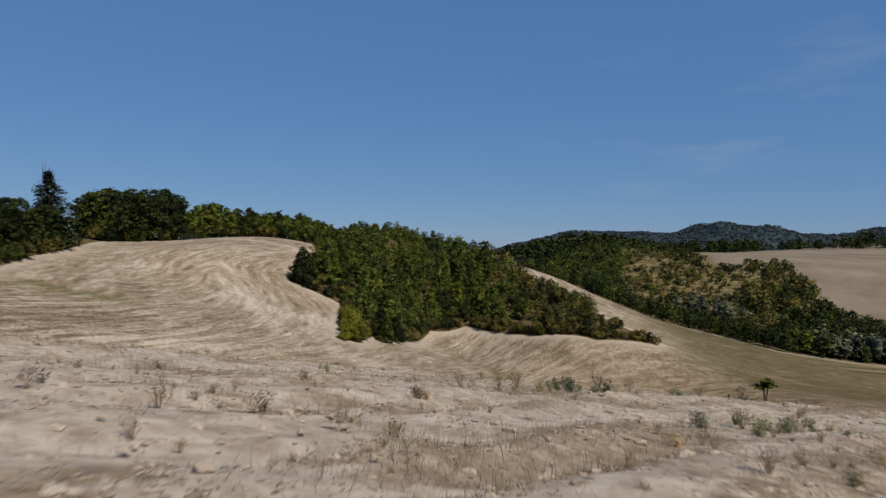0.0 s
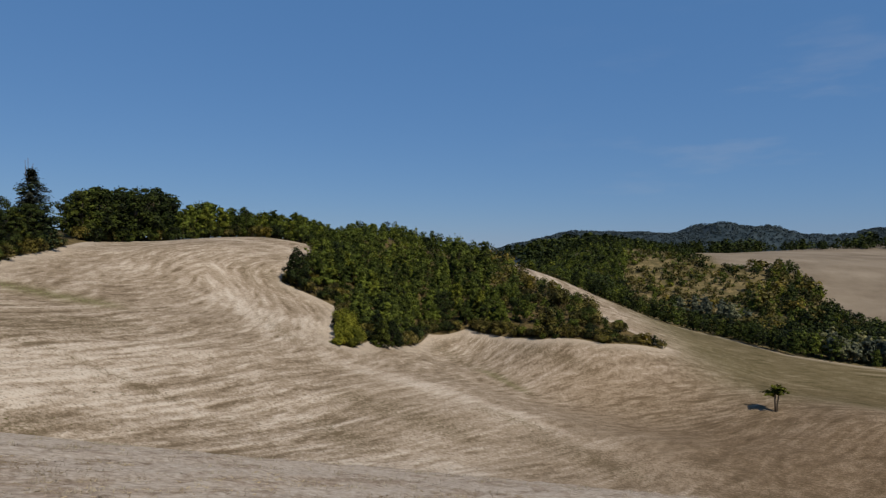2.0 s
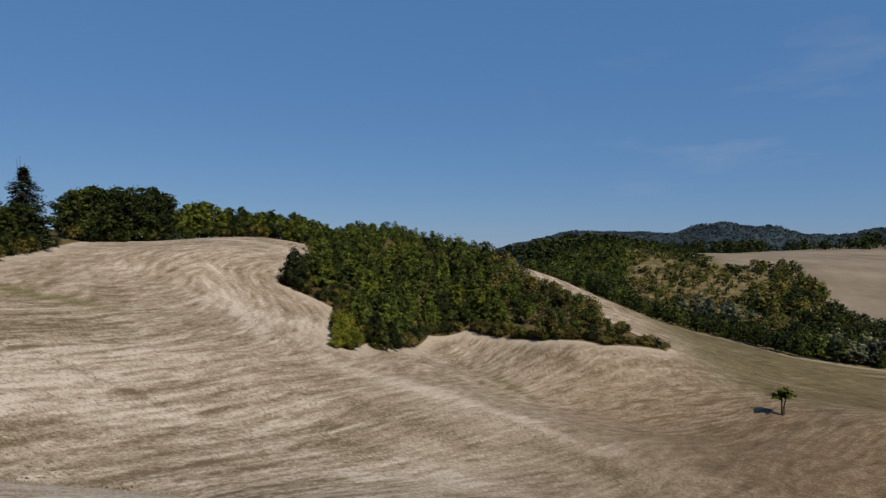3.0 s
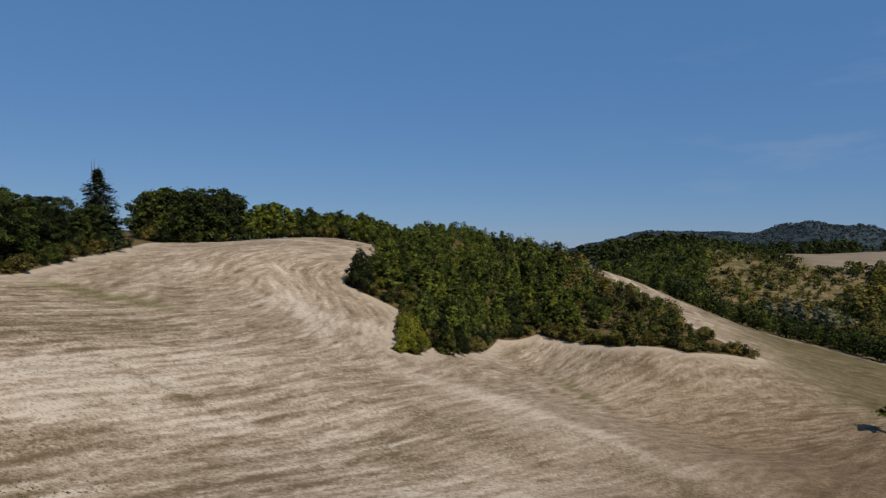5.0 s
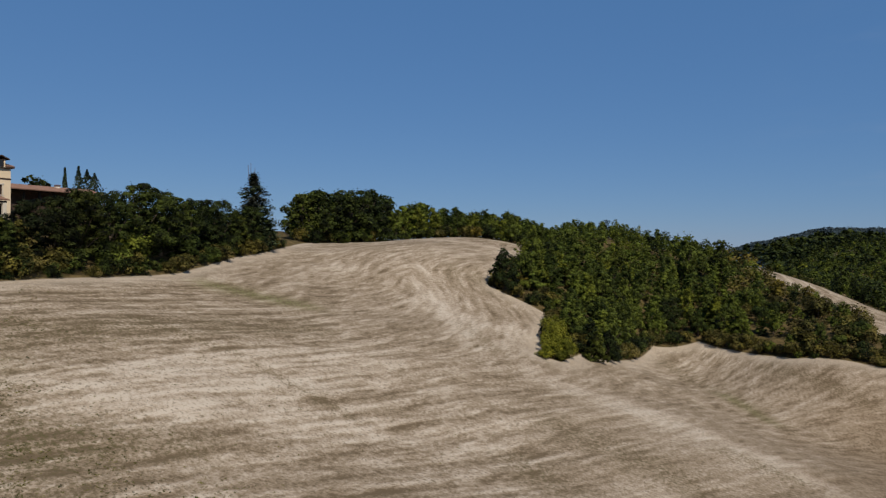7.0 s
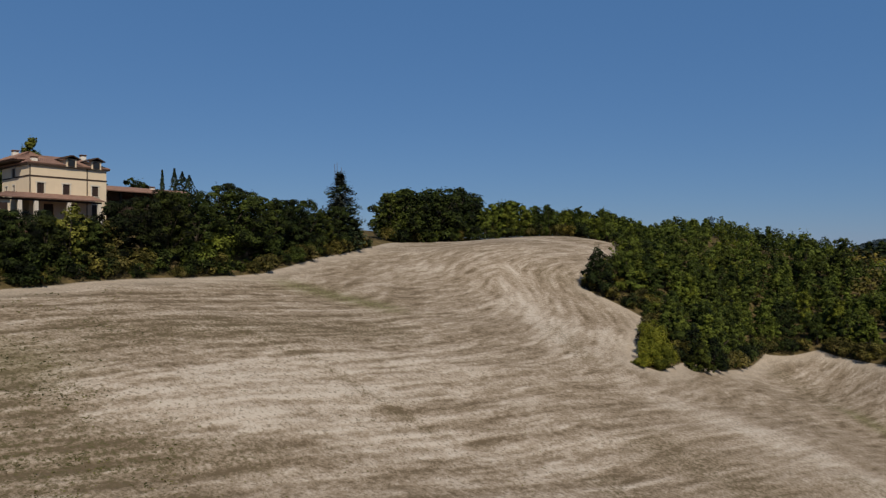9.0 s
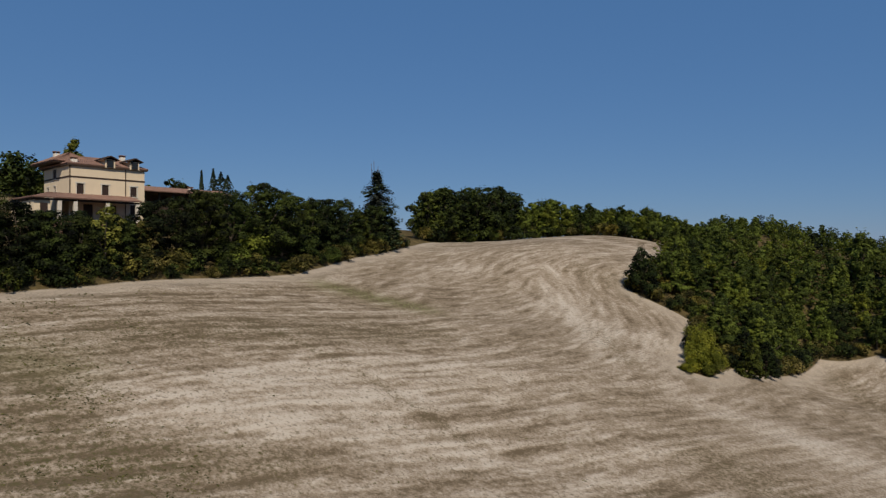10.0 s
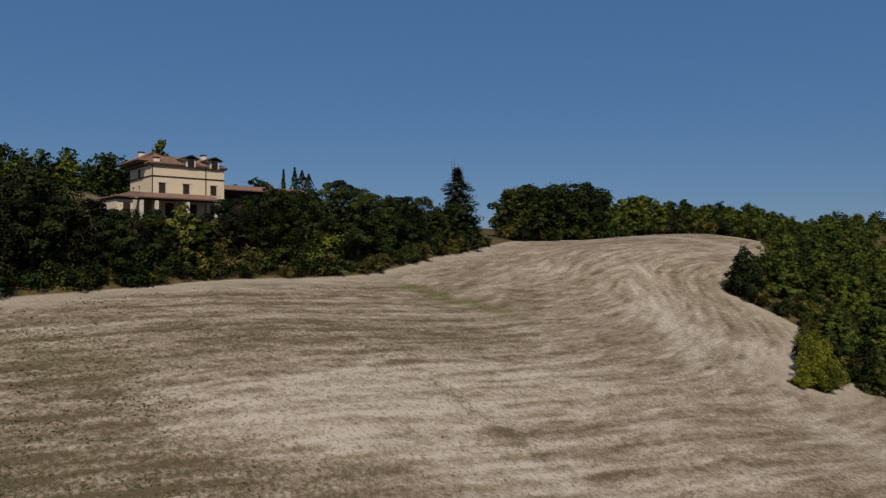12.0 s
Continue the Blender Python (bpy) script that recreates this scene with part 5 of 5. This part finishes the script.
def crumbs():
    """Crumbled clay: small lumps, too many to count."""
    rg = np.random.default_rng(23)
    bm = bmesh.new()
    bmesh.ops.create_icosphere(bm, subdivisions=1, radius=1.0)
    ball = np.array([v.co for v in bm.verts])
    tris = np.array([[v.index for v in f.verts] for f in bm.faces])
    bm.free()
    n = 3600
    y = 0.7 + 9 * rg.random(n) ** 1.5
    x = rg.uniform(-1, 1, n) * (0.7 + 0.68 * y)
    r = rg.uniform(0.003, 0.010, n) * rg.choice([0.7, 1.0, 2.0], n, p=[0.5, 0.38, 0.12]) * (1 + 0.12 * y)
    shape = ball[None] * rg.uniform(0.65, 1.25, (n, len(ball), 1)) * np.stack([rg.uniform(0.8, 1.5, n), rg.uniform(0.7, 1.2, n), rg.uniform(0.35, 0.7, n)], 1)[:, None]
    at = np.stack([x, y, terrain(x, y) + crest_relief(x, y)], 1)
    me = bpy.data.meshes.new("clay_crumbs")
    me.from_pydata((shape * r[:, None, None] + at[:, None]).reshape(-1, 3), [], (tris[None] + (np.arange(n) * len(ball))[:, None, None]).reshape(-1, 3))
    me.materials.append(M_CLOD)
    me.update()
    return tagged(new("clay_crumbs", me), "small crumbs of dry clay scattered on the crest", "clay", kind="stuff")


crumbs()


def clods():
    """Dry clods lying on the crest, each a thing of its own."""
    rg = np.random.default_rng(33)
    shapes = [lump_mesh(k + 1) for k in range(5)]
    for k in range(46):
        y = 0.9 + 6 * rg.random() ** 1.4
        x = rg.uniform(-1, 1) * (0.7 + 0.62 * y)
        r = rg.uniform(0.008, 0.018) * (1 + 0.15 * y)
        ob = new("clod", shapes[k % 5])
        ob.matrix_basis = pose(x, y, crest_top(x, y) - r * 0.08, 0, 0, rg.uniform(0, 360)) @ Matrix.Diagonal((r, r * rg.uniform(0.7, 1.1), r, 1))
        tagged(ob, "dry pale clay clod lying on the crest", "clod", "clods on the crest")


clods()


def weed(seed, tall, mat):
    """A low weed: bent leaves along short stalks from one root."""
    rg = np.random.default_rng(seed)
    cen, nor = [], []
    for k in range(8):
        a = 2.399 * k
        out = rg.uniform(0.15, 0.7) * tall
        tip = np.array((math.cos(a) * out, math.sin(a) * out, tall * rg.uniform(0.35, 1.0)))
        u = rg.random((44, 1))
        cen.append(tip * u + rg.normal(0, tall * 0.08, (44, 3)))
        nor.append(np.tile([math.cos(a), math.sin(a), 0.9], (44, 1)))
    cen = np.concatenate(cen)
    cen[:, 2] = np.maximum(cen[:, 2], 0.004)
    me = quad_mesh("weed", leaves(rg, cen, np.concatenate(nor), tall * 0.09))
    me.materials.append(mat)
    return new("weed", me)


def dry_weed(seed, tall):
    """A dead annual: forked wiry stems with shrivelled heads."""
    rg = np.random.default_rng(seed)
    bm = bmesh.new()
    cen = []
    for k in range(13):
        a, out = 2.399 * k, rg.uniform(0.10, 0.55) * tall
        tip = Vector((math.cos(a) * out, math.sin(a) * out, tall * rg.uniform(0.55, 1.0)))
        bend = tip * 0.5 + Vector((0, 0, tall * rg.uniform(0.02, 0.14)))
        tube(bm, [(0, 0, -0.005), bend, tip], [tall * 0.016, tall * 0.012, tall * 0.006], 4)
        for _ in range(3):
            side = bend.lerp(tip, rg.uniform(0.1, 0.8))
            end = side + Vector(rg.normal(0, tall * 0.08, 3)) + Vector((0, 0, tall * 0.1))
            tube(bm, [side, (side + end) / 2, end], [tall * 0.007, tall * 0.006, tall * 0.004], 3)
            cen.append(np.array(end) + rg.normal(0, tall * 0.02, (7, 3)))
    me = bpy.data.meshes.new("stems")
    bm.to_mesh(me)
    bm.free()
    me.materials.append(M_DEAD)
    ob = new("weed", me)
    part("seed_heads", quad_mesh("seed_heads", leaves(rg, np.concatenate(cen), np.tile([0, 0, 1.0], (len(cen) * 7, 1)), tall * 0.055)), M_WITHERED, ob)
    return ob


WEEDS = [weed(300 + k, 0.07, M_WEED if k < 3 else M_WITHERED) for k in range(5)] + [dry_weed(320 + k, 0.09) for k in range(3)]
rg = np.random.default_rng(44)
# clumps: x, y, spread, number, height
CLUMPS = [(0.55, 4.05, 0.16, 7, 1.5), (0.92, 4.35, 0.16, 8, 1.6), (0.78, 4.15, 0.25, 6, 1.0), (1.02, 2.25, 0.16, 9, 1.1), (1.16, 2.55, 0.15, 6, 0.9), (-0.60, 3.16, 0.04, 2, 1.2),
          (-0.12, 2.45, 0.10, 4, 0.8), (-0.56, 1.62, 0.07, 3, 0.7), (-0.50, 1.05, 0.05, 2, 0.5), (-0.75, 4.50, 0.2, 4, 0.9), (0.10, 6.25, 0.3, 4, 1.2), (2.1, 5.2, 0.35, 8, 1.2), (-1.9, 5.8, 0.4, 6, 1.0), (0.3, 3.4, 0.25, 5, 0.8), (2.6, 8.0, 0.8, 8, 1.3), (-2.4, 8.5, 0.9, 8, 1.2)]
CLUMPS += [(rg.uniform(-1, 1) * (0.5 + 0.55 * d), d, 0.10, int(rg.integers(1, 4)), rg.uniform(0.25, 0.75)) for d in 1.0 + 8.5 * rg.random(110) ** 1.4]
k = 0
for cx, cy, spread, number, size in CLUMPS:
    for _ in range(number):
        k += 1
        x, y = cx + rg.normal(0, spread), cy + rg.normal(0, spread * 0.7)
        green = size > 0.85 and rg.random() < 0.7
        ob = copy_thing(WEEDS[int(rg.integers(0, 3)) if green else int(rg.integers(3, 8))], pose(x, y, crest_top(x, y) - 0.004, 0, 0, rg.uniform(0, 360)))
        s = size * rg.uniform(0.45, 1.1)
        ob.scale = (s, s, s * rg.uniform(0.8, 1.3))
        tagged(ob, "grey-green weed rooted in the bare clay" if green else "withered brown weed rooted in the bare clay", "weed", "weeds on the crest")
for ob in WEEDS:
    for o in (*ob.children_recursive, ob):
        bpy.data.objects.remove(o)


# ---------------------------------------------------------------- weeds in the field
def field_weeds():
    """Small tufts of weeds that came up between the lines of work."""
    rg = np.random.default_rng(61)
    n = 42000
    x, y = rg.uniform(-56, -8, n), rg.uniform(36, 74, n)
    many = np.maximum(smooth(53, 45, y + 0.12 * (x + 25)), 0.45 * smooth(-38, -47, x) * smooth(66, 54, y)) + 0.04
    many *= np.clip(0.35 + 0.65 * ripple(x, y, 1.7, 5) + 0.35 * ripple(x, y, 0.6, 2), 0, 1)
    ok = (rg.random(n) < many) & (np.hypot(x, y) > 40)
    x, y = x[ok], y[ok]
    z = terrain(x, y) + field_relief(x, y)
    m = 6
    size = rg.uniform(0.025, 0.095, len(x)) * rg.uniform(0.7, 1.3, len(x))
    a = rg.uniform(0, 2 * math.pi, (len(x), m))
    r = rg.random((len(x), m)) * size[:, None] * 1.3
    cen = np.stack([x[:, None] + r * np.cos(a), y[:, None] + r * np.sin(a), z[:, None] + rg.random((len(x), m)) * size[:, None] * 0.5], 2).reshape(-1, 3)
    nor = np.stack([np.cos(a), np.sin(a), 0 * a + 0.8], 2).reshape(-1, 3)
    me = quad_mesh("field_weeds", leaves(rg, cen, nor, np.repeat(size, m)[:, None] * 0.8))
    me.materials.append(M_FIELD_WEED)
    return tagged(new("field_weeds", me), "small olive-green weeds scattered over the harrowed clay", "weeds", kind="stuff")


field_weeds()
